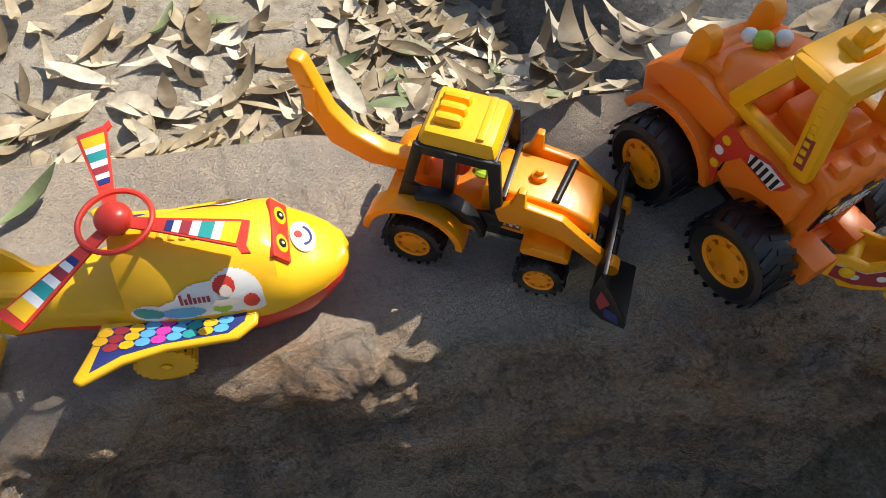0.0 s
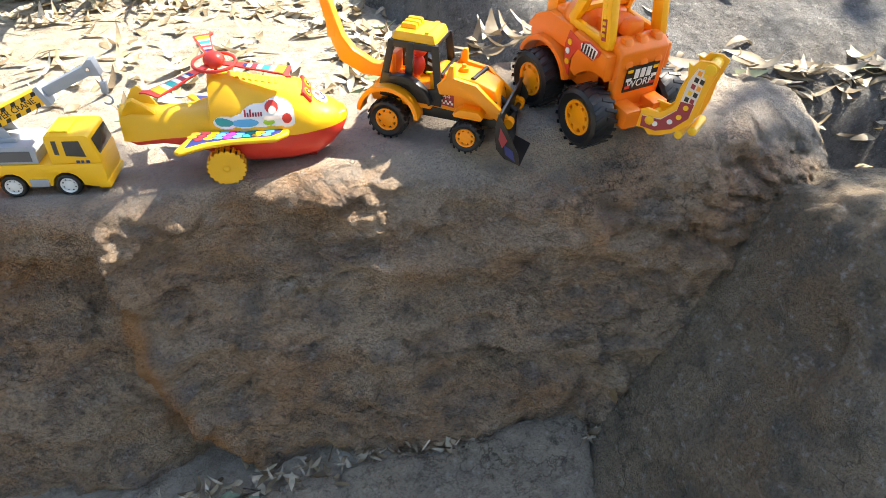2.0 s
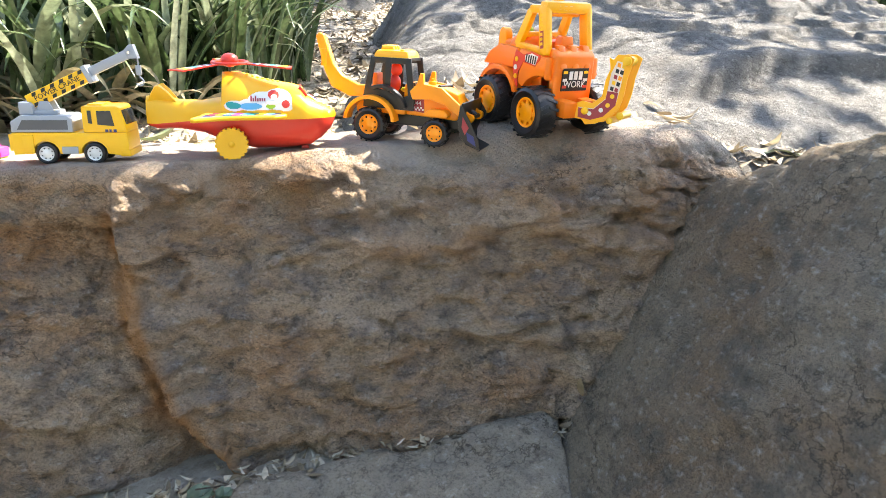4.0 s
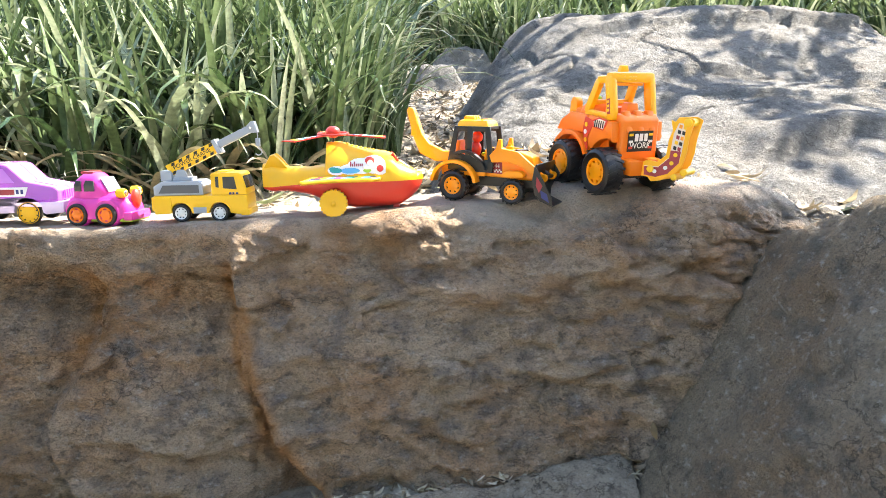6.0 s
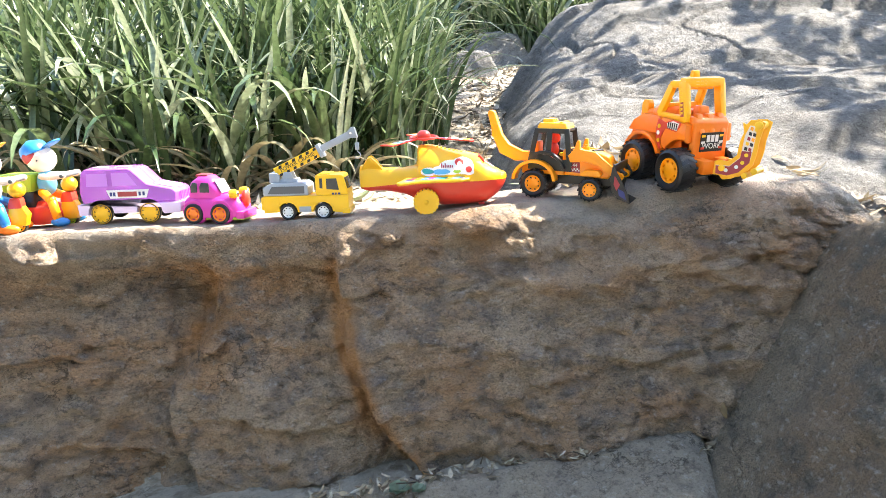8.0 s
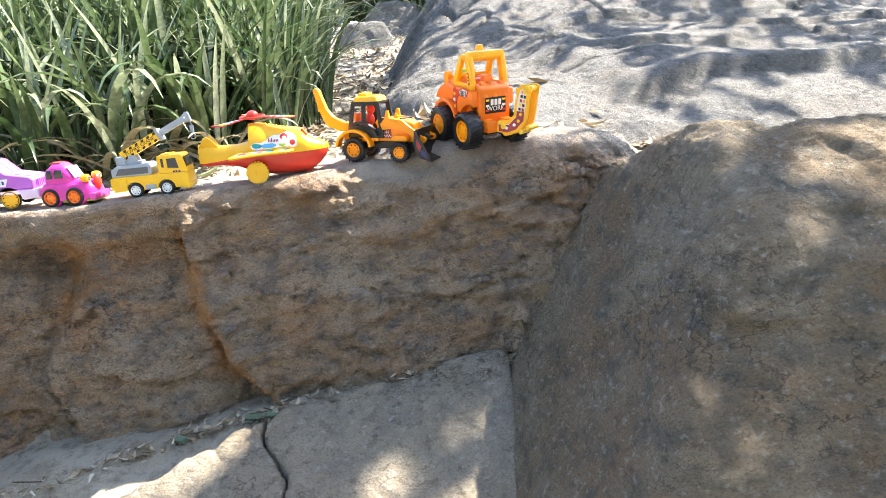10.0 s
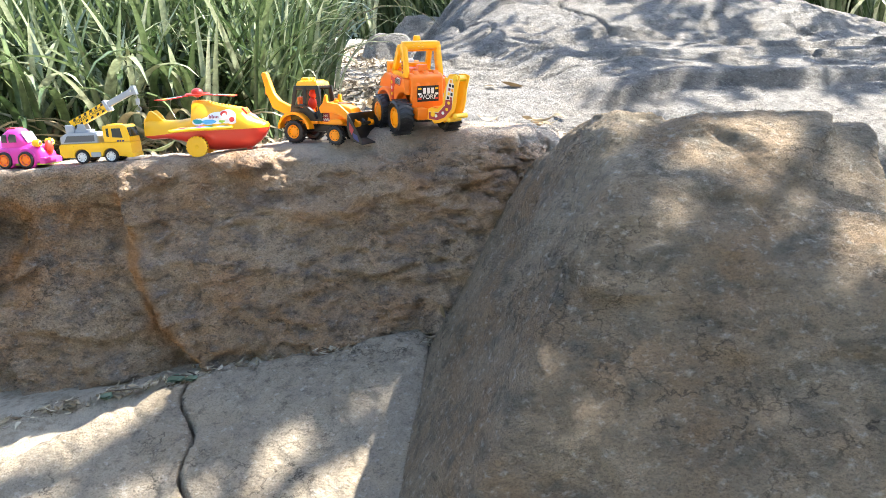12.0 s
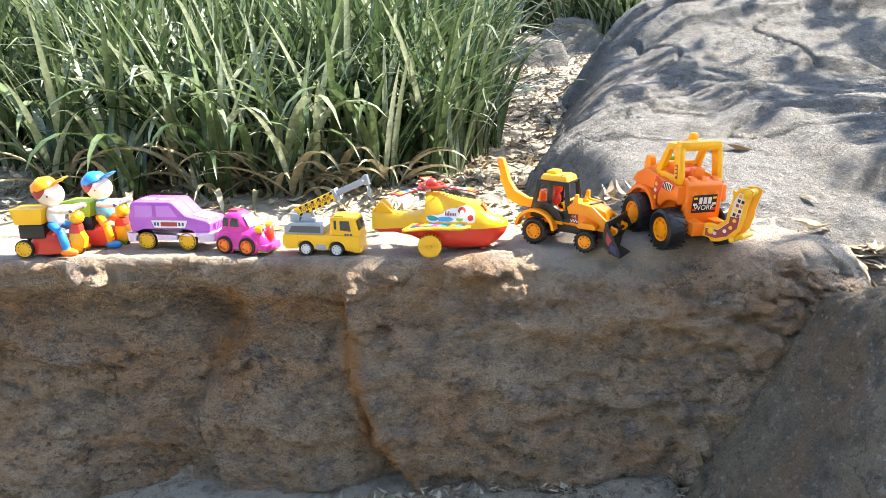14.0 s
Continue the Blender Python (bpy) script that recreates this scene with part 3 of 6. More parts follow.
def wheel(parent, x, y, z, r, w, side, rim_mat, rim=0.62, lugs=0, spokes=6, name="wheel", tooth=0.05):
    """A tyre with its tread, and a rim with gaps between the spokes. side: -1 when the face looks to the right of travel."""
    m = Matrix.Translation((x, y, z))
    bm = bmesh.new()
    h = w / 2
    lathe(bm, [(rim * r, -h * 0.1), (rim * r, -h * 0.8), (r * 0.82, -h), (r * 0.95, -h * 0.85), (r, -h * 0.5), (r, h * 0.5), (r * 0.95, h * 0.85), (r * 0.82, h), (rim * r, h * 0.8), (rim * r, h * 0.1)], m, 36)
    tyre = part(name, bm, TYRE, parent)
    if lugs:
        lug_mesh = bpy.data.meshes.new("tread_lug")
        lug = made(box, -r * tooth, r * tooth * 0.6, -h * 0.48, h * 0.48, -r * 0.06, r * 0.06, r * 0.012)
        lug.to_mesh(lug_mesh)
        lug.free()
        lug_mesh.materials.append(TYRE)
        for k in range(lugs):
            for q in (-1, 1):
                a = 2 * math.pi * (k + (0.25 if q > 0 else 0)) / lugs
                ob = new("tread_lug", lug_mesh)
                ob.parent = tyre
                ob.matrix_basis = m @ Matrix.Rotation(a, 4, "Y") @ Matrix.Translation((r * (1 + tooth * 0.3), q * h * 0.5, 0)) @ Matrix.Rotation(q * 0.35, 4, "X")
    bm = bmesh.new()
    o = side * h * 0.8
    i = side * h * 0.45
    R = rim * r * 1.02
    ring_profile = [(R * 0.82, i), (R * 0.82, o), (R * 0.97, o + side * 0.001), (R, o), (R, i)]
    seg = 32
    rings = [[bm.verts.new((q * math.cos(2 * math.pi * k / seg), hh, q * math.sin(2 * math.pi * k / seg))) for k in range(seg)] for q, hh in ring_profile]
    rings.append(rings[0])
    fs = [bm.faces.new((a[k], a[(k + 1) % seg], b[(k + 1) % seg], b[k])) for a, b in zip(rings, rings[1:]) for k in range(seg)]
    bmesh.ops.recalc_face_normals(bm, faces=fs)
    lathe(bm, [(R * 0.1, i), (R * 0.62, i), (R * 0.62, o - side * 0.0005), (R * 0.18, o + side * 0.0015), (R * 0.05, o + side * 0.0015)], None, 24)
    for k in range(spokes):
        sm = Matrix.Rotation(2 * math.pi * k / spokes, 4, "Y")
        lo, hi = sorted((i, o - side * 0.0008))
        box(bm, R * 0.5, R * 0.86, lo, hi, -R * 0.17, R * 0.17, R * 0.02, sm)
    bmesh.ops.transform(bm, matrix=m, verts=bm.verts)
    part("rim", bm, rim_mat, tyre, "moulded plastic rim with slots")
    return tyre


def mirror_pair(fn):
    for s in (-1, 1):
        fn(s)


# ---- yellow crane truck ----
truck = thing("toy_crane_truck", pose(0.037, 0.021, -0.0015, 0, 0, -10) @ Matrix.Scale(0.90, 4), "yellow plastic toy crane truck with grey bed and raised boom", "toy truck", "row of toys")
bm = bmesh.new()
arch = lambda cx, r, n=7: [(cx - r * math.cos(math.pi * k / n), 0.014 + r * math.sin(math.pi * k / n)) for k in range(n + 1)]
side = [(-0.074, 0.013), *[p for p in arch(-0.0315, 0.0175)], *[p for p in arch(0.0315, 0.0175)], (0.062, 0.012), (0.077, 0.012), (0.078, 0.026), (0.077, 0.043), (-0.074, 0.043)]
prism(bm, side, -0.026, 0.026, 0.0012)
box(bm, -0.079, -0.072, -0.024, 0.024, 0.018, 0.041, 0.001)
for s in (-1, 1):
    box(bm, -0.060, -0.046, s * 0.0265 - 0.001, s * 0.0265 + 0.001, 0.015, 0.040, 0.0006)
part("chassis", bm, YEL, truck)
bm = bmesh.new()
cab = [(0.020, 0.043), (0.078, 0.043), (0.0765, 0.052), (0.070, 0.077), (0.066, 0.079), (0.022, 0.079), (0.020, 0.077)]
prism(bm, cab, -0.0262, 0.0262, 0.0025)
box(bm, 0.026, 0.046, -0.018, 0.018, 0.0785, 0.081, 0.001)
cab_ob = part("cab", bm, YEL, truck)
for s in (-1, 1):
    part("side_window", made(prism, [(0.033, 0.055), (0.033, 0.073), (0.028, 0.073), (0.028, 0.056)], s * 0.0264, s * 0.0268, 0), GLASS, cab_ob)
    part("side_window", made(prism, [(0.040, 0.054), (0.062, 0.052), (0.0585, 0.0725), (0.040, 0.0725)], s * 0.0264, s * 0.0268, 0), GLASS, cab_ob)
    for i, w in enumerate((0.004, 0.003, 0.004)):
        part("print_bar", made(box, 0.049 + i * 0.0055, 0.049 + i * 0.0055 + w, s * 0.0264 - 0.0002, s * 0.0264 + 0.0003, 0.044, 0.0475, 0), NAVY, cab_ob)
    part("step", made(box, -0.0105, 0.0105, s * 0.0264 - 0.001, s * 0.0264 + 0.001, 0.014, 0.024, 0.0006), GRY, truck, "grey side step")
bm = bmesh.new()
wm = Matrix.Translation((0.0745, 0, 0.0625)) @ Matrix.Rotation(-0.24, 4, "Y")
box(bm, -0.0006, 0.0009, -0.022, 0.022, -0.009, 0.011, 0.001, wm)
part("windscreen", bm, GLASS, cab_ob)
part("bumper", made(box, 0.066, 0.0795, -0.0268, 0.0268, 0.010, 0.019, 0.0015), YEL, truck)
bm = bmesh.new()
prism(bm, [(-0.074, 0.0435), (0.006, 0.0435), (0.006, 0.061), (-0.001, 0.066), (-0.060, 0.066), (-0.074, 0.058)], -0.0245, 0.0245, 0.0012)
prism(bm, [(-0.064, 0.066), (-0.046, 0.066), (-0.046, 0.078), (-0.050, 0.083), (-0.064, 0.083)], -0.016, 0.016, 0.001)
box(bm, -0.045, -0.015, -0.014, 0.014, 0.066, 0.0715, 0.001)
bed = part("crane_bed", bm, GRY, truck, "grey ribbed plastic bed")
for s in (-1, 1):
    part("bed_panel", made(prism, [(-0.066, 0.047), (0.0, 0.047), (0.0, 0.060), (-0.058, 0.060)], s * 0.0247, s * 0.0252, 0), DGRY, bed)
BOOM = Matrix.Translation((-0.050, 0, 0.083)) @ Matrix.Rotation(-radians(25), 4, "Y")
bm = bmesh.new()
for s in (-1, 1):
    prism(bm, [(-0.012, -0.016), (0.012, -0.016), (0.006, -0.002), (-0.006, -0.002)], s * 0.0105 - 0.001, s * 0.0105 + 0.001, 0.0006, Matrix.Translation((-0.032, 0, 0.086)))
part("boom_bracket", bm, GRY, truck)
boom = part("boom", made(box, -0.004, 0.085, -0.0085, 0.0085, -0.009, 0.010, 0.001, BOOM), YEL, truck, "yellow boom with black hazard blocks")
for s in (-1, 1):
    bm = bmesh.new()
    for k in range(6):
        for top in (0, 1):
            x0 = 0.001 + k * 0.014 + (0.004 if top else 0)
            z0 = 0.0045 if top else -0.0085
            prism(bm, [(x0, z0), (x0 + 0.006, z0), (x0 + 0.008, z0 + 0.0045), (x0 + 0.002, z0 + 0.0045)], s * 0.0086, s * 0.0089, 0, BOOM)
    part("hazard_blocks", bm, BLK, boom)
    letters("POWER CRANE", 0.0098, BOOM @ Matrix.Translation((0.041, s * 0.0088, 0.0005)) @ Matrix.Rotation(radians(90), 4, "X") @ (Matrix.Rotation(math.pi, 4, "Y") if s > 0 else Matrix()), BLK, boom)
part("collar", made(box, 0.083, 0.090, -0.011, 0.011, -0.012, 0.0125, 0.001, BOOM), GRY, boom)
bm = bmesh.new()
box(bm, 0.088, 0.155, -0.006, 0.006, -0.004, 0.008, 0.0008, BOOM)
prism(bm, [(0.145, -0.004), (0.157, -0.009), (0.160, 0.010), (0.155, 0.012), (0.145, 0.008)], -0.0062, 0.0062, 0.0008, BOOM)
ext = part("boom_extension", bm, GRY, truck)
bm = bmesh.new()
for s in (-1, 1):
    lathe(bm, [(0.0004, s * 0.006), (0.0022, s * 0.006), (0.0018, s * 0.0074), (0.0004, s * 0.0074)], BOOM @ Matrix.Translation((0.150, 0, 0.003)), 12)
part("bolt", bm, CHROME, ext)
hx, hz = 0.094, 0.142
bm = bmesh.new()
rod(bm, (hx, 0, hz), (hx, 0, hz - 0.010), 0.0009, 8)
box(bm, hx - 0.0035, hx + 0.0035, -0.003, 0.003, hz - 0.023, hz - 0.010, 0.001)
pts = [Vector((hx + 0.0055 * math.sin(a), 0, hz - 0.032 + 0.0055 * math.cos(a))) for a in [0.2 + k * 0.5 for k in range(9)]]
rod(bm, (hx, 0, hz - 0.023), pts[0], 0.0011, 8)
for p, q in zip(pts, pts[1:]):
    rod(bm, p, q, 0.0011, 8)
part("hook", bm, GRY, truck, "grey hook on a short chain")
for x in (-0.0315, 0.0315):
    for s in (-1, 1):
        wheel(truck, x, s * 0.0215, 0.0145, 0.0148, 0.011, s, WHI, 0.66, 0, 8)

# ---- pink beetle-shaped car ----
pink = thing("toy_car", pose(-0.117, 0.058, -0.006, 0, 0, -19) @ Matrix.Scale(0.94, 4), "glossy pink toy car with orange wheels and red nose", "toy car", "row of toys")
bm = bmesh.new()
loft(bm, [(-0.050, 0.016, 0.014, 0.034), (-0.046, 0.024, 0.012, 0.044), (-0.03, 0.029, 0.011, 0.050), (0.0, 0.030, 0.011, 0.050), (0.03, 0.029, 0.011, 0.050), (0.05, 0.026, 0.012, 0.045), (0.058, 0.020, 0.013, 0.036), (0.060, 0.012, 0.015, 0.028)], 3.2)
loft(bm, [(-0.040, 0.014, 0.044, 0.056), (-0.034, 0.021, 0.044, 0.073), (-0.020, 0.024, 0.044, 0.082), (0.000, 0.024, 0.044, 0.082), (0.012, 0.022, 0.044, 0.073), (0.022, 0.017, 0.044, 0.052)], 3.0)
for x in (-0.0255, 0.0245):
    for s in (-1, 1):
        lathe(bm, [(0.008, s * 0.018), (0.0225, s * 0.014), (0.0225, s * 0.026), (0.0205, s * 0.0285), (0.008, s * 0.0285)], Matrix.Translation((x, 0, 0.020)), 28)
body = part("body", bm, PNK, pink)
for s in (-1, 1):
    for x0, x1 in ((-0.030, -0.018), (-0.013, 0.004)):
        part("window", made(prism, [(x0, 0.054), (x1, 0.054), (x1, 0.070), (x0 + 0.004, 0.071), (x0, 0.064)], s * 0.0225, s * 0.0246, 0.0003), GLASS, body)
bm = bmesh.new()
box(bm, -0.0008, 0.0012, -0.016, 0.016, -0.0125, 0.013, 0.001, Matrix.Translation((0.0175, 0, 0.063)) @ Matrix.Rotation(-0.5, 4, "Y"))
part("windscreen", bm, GRY, body, "pale grey windscreen")
part("roof_vent", made(box, -0.026, -0.004, -0.011, 0.011, 0.080, 0.0838, 0.001), MAR, body)
for s in (-1, 1):
    bm = bmesh.new()
    lathe(bm, [(0.002, 0), (0.007, 0.001), (0.008, 0.010), (0.006, 0.015), (0.001, 0.0155)], Matrix.Translation((0.040, s * 0.019, 0.051)) @ Matrix.Rotation(-radians(90), 4, "Z"), 18)
    hl = part("headlight", bm, YEL, pink, "yellow bug-eyed headlight")
    part("lens", made(ball, (0.0535, s * 0.019, 0.051), (0.003, 0.006, 0.006), 2), CHROME, hl)
bm = bmesh.new()
ball(bm, (0.059, 0, 0.040), (0.007, 0.010, 0.016))
part("nose", bm, RED, pink, "dark red oval nose with radiator ribs")
bm = bmesh.new()
box(bm, 0.050, 0.066, -0.026, 0.026, 0.008, 0.022, 0.004)
part("front_bumper", bm, PNK, pink)
part("under_tray", made(box, -0.046, 0.064, -0.024, 0.024, 0.006, 0.011, 0.002), LIM, pink, "lime green underside")
for x in (-0.0255, 0.0245):
    for s in (-1, 1):
        wheel(pink, x, s * 0.0275, 0.0178, 0.0178, 0.012, s, ORA, 0.70, 0, 6)

# ---- purple car ----
pur = thing("toy_car", pose(-0.2565, 0.098, -0.003, 0, 0, -6) @ Matrix.Scale(0.91, 4), "translucent purple toy car with lilac sill and yellow wheels", "toy car", "row of toys")
bm = bmesh.new()
up = [(-0.078, 0.036), (-0.082, 0.06), (-0.076, 0.094), (-0.068, 0.100), (0.010, 0.100), (0.018, 0.097), (0.044, 0.070), (0.090, 0.060), (0.097, 0.054), (0.096, 0.036)]
prism(bm, up, 0.0, 0.040, 0.003, None, 3, 0.05)
prism(bm, up, 0.0, -0.040, 0.003, None, 3, 0.05)
bodyp = part("body", bm, PUR, pur, "translucent purple body shell")
for s in (-1, 1):
    y = s * 0.0398
    part("window", made(prism, [(-0.064, 0.068), (-0.026, 0.068), (-0.026, 0.091), (-0.062, 0.091)], y, y + s * 0.0006, 0), LILW, bodyp)
    part("window", made(prism, [(-0.018, 0.068), (0.026, 0.068), (0.010, 0.091), (-0.018, 0.091)], y, y + s * 0.0006, 0), LILW, bodyp)
    bm = bmesh.new()
    prism(bm, [(-0.024, 0.046), (0.040, 0.046), (0.046, 0.061), (-0.030, 0.061)], y, y + s * 0.0009, 0)
    stk = part("sticker", bm, WHI, bodyp, "white sticker with a printed badge")
    part("print_bar", made(box, -0.010, 0.024, y + s * 0.0009, y + s * 0.0013, 0.049, 0.0575, 0), MAR, stk)
    for x in (-0.022, -0.016, 0.029, 0.036):
        part("print_bar", made(box, x - 0.002, x + 0.002, y + s * 0.0009, y + s * 0.0013, 0.050, 0.057, 0), NAVY, stk)
for x, w in ((-0.045, 0.012), (-0.005, 0.013)):
    part("roof_patch", made(box, x - w, x + w, -0.022, -0.008, 0.0998, 0.1006, 0.0002), WHI, bodyp)
part("bonnet_patch", made(box, -0.018, 0.018, -0.022, 0.022, -0.0004, 0.0006, 0.0002, Matrix.Translation((0.068, 0, 0.0655)) @ Matrix.Rotation(0.215, 4, "Y")), WHI, bodyp, "flat white patch on the bonnet")
bm = bmesh.new()
for k in range(7):
    box(bm, 0.0955, 0.0985, -0.024 + k * 0.008 - 0.002, -0.024 + k * 0.008 + 0.002, 0.040, 0.054, 0.0005)
part("grille", bm, PUR, pur)
bm = bmesh.new()
prism(bm, [(-0.082, 0.016), (-0.062, 0.016), *[(-0.043 - 0.023 * math.cos(math.pi * k / 8), 0.019 + 0.023 * math.sin(math.pi * k / 8)) for k in range(9)],
           *[(0.043 - 0.023 * math.cos(math.pi * k / 8), 0.019 + 0.023 * math.sin(math.pi * k / 8)) for k in range(9)], (0.070, 0.016), (0.099, 0.018), (0.100, 0.036), (-0.084, 0.036)], -0.0415, 0.0415, 0.0015)
part("sill", bm, LIL, pur, "pale lilac lower body")
for x, z in ((-0.045, 0.048), (-0.012, 0.048)):
    bm = bmesh.new()
    box(bm, x - 0.010, x + 0.010, -0.026, 0.026, 0.040, 0.064, 0.003)
    box(bm, x - 0.012, x - 0.005, -0.026, 0.026, 0.060, 0.088, 0.003)
    part("seat_back", bm, WHI, pur)
for x in (-0.0428, 0.0428):
    for s in (-1, 1):
        wheel(pur, x, s * 0.036, 0.0187, 0.0187, 0.013, s, LEM, 0.94, 0, 10)

# ---- flying fish helicopter ----
heli = thing("toy_helicopter", pose(0.2285, 0.024, 0.0005, 0, 0, -4), "yellow and red plastic toy helicopter with a smiling fish face", "toy helicopter", "row of toys")
UPPER = [(-0.107, 0.004, 0.046, 0.070), (-0.105, 0.016, 0.044, 0.078), (-0.092, 0.020, 0.044, 0.080), (-0.065, 0.021, 0.046, 0.073), (-0.035, 0.027, 0.049, 0.072), (-0.012, 0.035, 0.050, 0.076), (-0.009, 0.036, 0.050, 0.108, 1.75), (0.012, 0.040, 0.050, 0.109, 1.75), (0.03, 0.042, 0.050, 0.103, 1.85),
         (0.055, 0.043, 0.050, 0.097, 2.0), (0.080, 0.042, 0.050, 0.093, 2.4), (0.089, 0.040, 0.050, 0.090, 2.8), (0.098, 0.037, 0.050, 0.078), (0.112, 0.031, 0.050, 0.070), (0.124, 0.023, 0.050, 0.064), (0.130, 0.014, 0.050, 0.058), (0.133, 0.006, 0.050, 0.054)]
LOWER = [(-0.105, 0.010, 0.044, 0.040), (-0.092, 0.020, 0.044, 0.036), (-0.065, 0.021, 0.046, 0.036), (-0.035, 0.027, 0.049, 0.030), (-0.005, 0.034, 0.050, 0.016), (0.03, 0.041, 0.050, 0.009),
         (0.07, 0.041, 0.050, 0.009), (0.100, 0.035, 0.050, 0.012), (0.116, 0.029, 0.050, 0.022), (0.128, 0.020, 0.050, 0.034), (0.134, 0.009, 0.050, 0.045)]


def hull_y(x, z):
    w = interp(x, [s[0] for s in UPPER], [s[1] for s in UPPER])
    z0 = interp(x, [s[0] for s in UPPER], [s[2] for s in UPPER])
    z1 = interp(x, [s[0] for s in UPPER], [s[3] for s in UPPER])
    k = min(0.98, max(0.0, (z - z0) / (z1 - z0)))
    q = interp(x, [s[0] for s in UPPER], [s[4] if len(s) > 4 else 2.6 for s in UPPER])
    return w * (1 - k ** q) ** (1 / q)


upper = part("upper_shell", made(loft, UPPER), LEM, heli, "yellow moulded upper shell")
part("hull", made(loft, LOWER), RED, heli, "orange-red lower hull")
bm = bmesh.new()
for k in range(7):
    x = 0.022 + k * 0.0065
    zt = interp(x, [s[0] for s in UPPER], [s[3] for s in UPPER])
    rod(bm, (x, -0.008, zt - 0.002), (x, 0.008, zt - 0.002), 0.0026, 10)
part("crest", bm, LEM, heli, "row of raised crest ribs")
for s in (-1, 1):
    bm = bmesh.new()
    prism(bm, [(-0.104, 0), (-0.086, 0), (-0.066, -0.002), (-0.078, 0.014), (-0.086, 0.022), (-0.092, 0.020)], -0.003, 0.003, 0.0022,
          Matrix.Translation((0, s * 0.010, 0.072)) @ Matrix.Rotation(-s * 0.35, 4, "X"))
    part("tail_fin", bm, LEM, heli)
    bm = bmesh.new()
    wpts = [(x, s * abs(z) if z < 0 else -s * z) for x, z in [(-0.030, 0.004), (0.072, 0.004), (0.070, -0.014), (0.056, -0.023), (0.012, -0.022), (-0.016, -0.026), (-0.042, -0.036), (-0.047, -0.032), (-0.036, -0.012)]]
    a = [bm.verts.new((x, s * 0.036 + y, 0.053 - 0.10 * abs(y))) for x, y in wpts]
    b = [bm.verts.new((x, s * 0.036 + y, 0.0585 - 0.10 * abs(y))) for x, y in wpts]
    n = len(a)
    fs = [bm.faces.new(a), bm.faces.new(list(reversed(b)))] + [bm.faces.new((a[i], b[i], b[(i + 1) % n], a[(i + 1) % n])) for i in range(n)]
    bmesh.ops.recalc_face_normals(bm, faces=fs)
    soften(bm, fs, 0.0026, 3)
    wing = part("wing", bm, LEM, heli)

    def on_wing(pts, h):
        q = bmesh.new()
        lo = [q.verts.new((x, s * (0.036 + y), 0.0583 + h - 0.10 * y)) for x, y in pts]
        hi = [q.verts.new((x, s * (0.036 + y), 0.0586 + h - 0.10 * y)) for x, y in pts]
        k = len(pts)
        ff = [q.faces.new(lo), q.faces.new(list(reversed(hi)))] + [q.faces.new((lo[i], hi[i], hi[(i + 1) % k], lo[(i + 1) % k])) for i in range(k)]
        bmesh.ops.recalc_face_normals(q, faces=ff)
        return q

    part("decal", on_wing([(-0.025, 0.001), (0.066, 0.001), (0.062, 0.012), (0.051, 0.0185), (0.010, 0.018), (-0.016, 0.021), (-0.036, 0.029)], 0.0), NAVY, wing, "scale-patterned wing decal")
    tones = (MAR, LEM, NAVY, SKYB, TEAL, LEM, SKYB)
    for c in range(9):
        for r in range(3):
            x = -0.026 + 0.0100 * c - 0.0035 * r
            y = 0.004 + 0.0052 * r
            pts = [(x + 0.0052 * math.cos(t), y + 0.0029 * math.sin(t)) for t in [k * math.pi / 4 for k in range(8)]]
            if x > -0.033 and x < 0.060:
                part("scale", on_wing(pts, 0.0004), (LEM, MAR, LEM, SKYB, PNK, SKYB, TEAL, LEM, SKYB)[c], wing)
    wheel(heli, 0.0, s * 0.045, 0.0205, 0.0195, 0.011, s, LEM, 0.9, 0, 0)
    gear = [(r * math.cos(2 * math.pi * (k + o) / 20), 0.0205 + r * math.sin(2 * math.pi * (k + o) / 20)) for k in range(20) for o, r in ((0.0, 0.0190), (0.18, 0.0208), (0.62, 0.0208), (0.80, 0.0190))]
    bm = made(prism, gear, s * 0.045 - 0.006, s * 0.045 + 0.006, 0)
    lathe(bm, [(0.002, s * 0.005), (0.004, s * 0.0075), (0.002, s * 0.009), (0.0005, s * 0.009)], Matrix.Translation((0, s * 0.045, 0.0205)), 16)
    part("wheel_cap", bm, LEM, heli, "yellow notched wheel")

    def side_patch(x0, x1, z0, z1, keep, h, nx=150, nz=54):
        q = bmesh.new()
        vs = {}

        def v(i, j):
            if (i, j) not in vs:
                x, z = x0 + (x1 - x0) * i / nx, z0 + (z1 - z0) * j / nz
                vs[i, j] = q.verts.new((x, s * (hull_y(x, z) + h), z + 0.3 * h))
            return vs[i, j]

        for i in range(nx):
            for j in range(nz):
                if keep((x0 + (x1 - x0) * (i + 0.5) / nx), z0 + (z1 - z0) * (j + 0.5) / nz):
                    q.faces.new((v(i, j), v(i + 1, j), v(i + 1, j + 1), v(i, j + 1)))
        return q

    def blob(*es):
        return lambda x, z: any(((x - a - 0.004) / c) ** 2 + ((z - b + 0.003) / d) ** 2 < 1 for a, b, c, d in es)

    stk = part("sticker", side_patch(-0.012, 0.078, 0.054, 0.096, blob((0.002, 0.0700, 0.013, 0.0065), (0.022, 0.0715, 0.016, 0.0075), (0.038, 0.0760, 0.020, 0.0115), (0.056, 0.0780, 0.018, 0.013), (0.066, 0.0710, 0.010, 0.008)), 0.0009), WHI, upper, "white die-cut sticker with a bright printed picture")
    part("print_shape", side_patch(-0.012, 0.078, 0.054, 0.096, blob((0.001, 0.0700, 0.009, 0.004), (-0.003, 0.0720, 0.006, 0.003)), 0.0013), TEAL, stk)
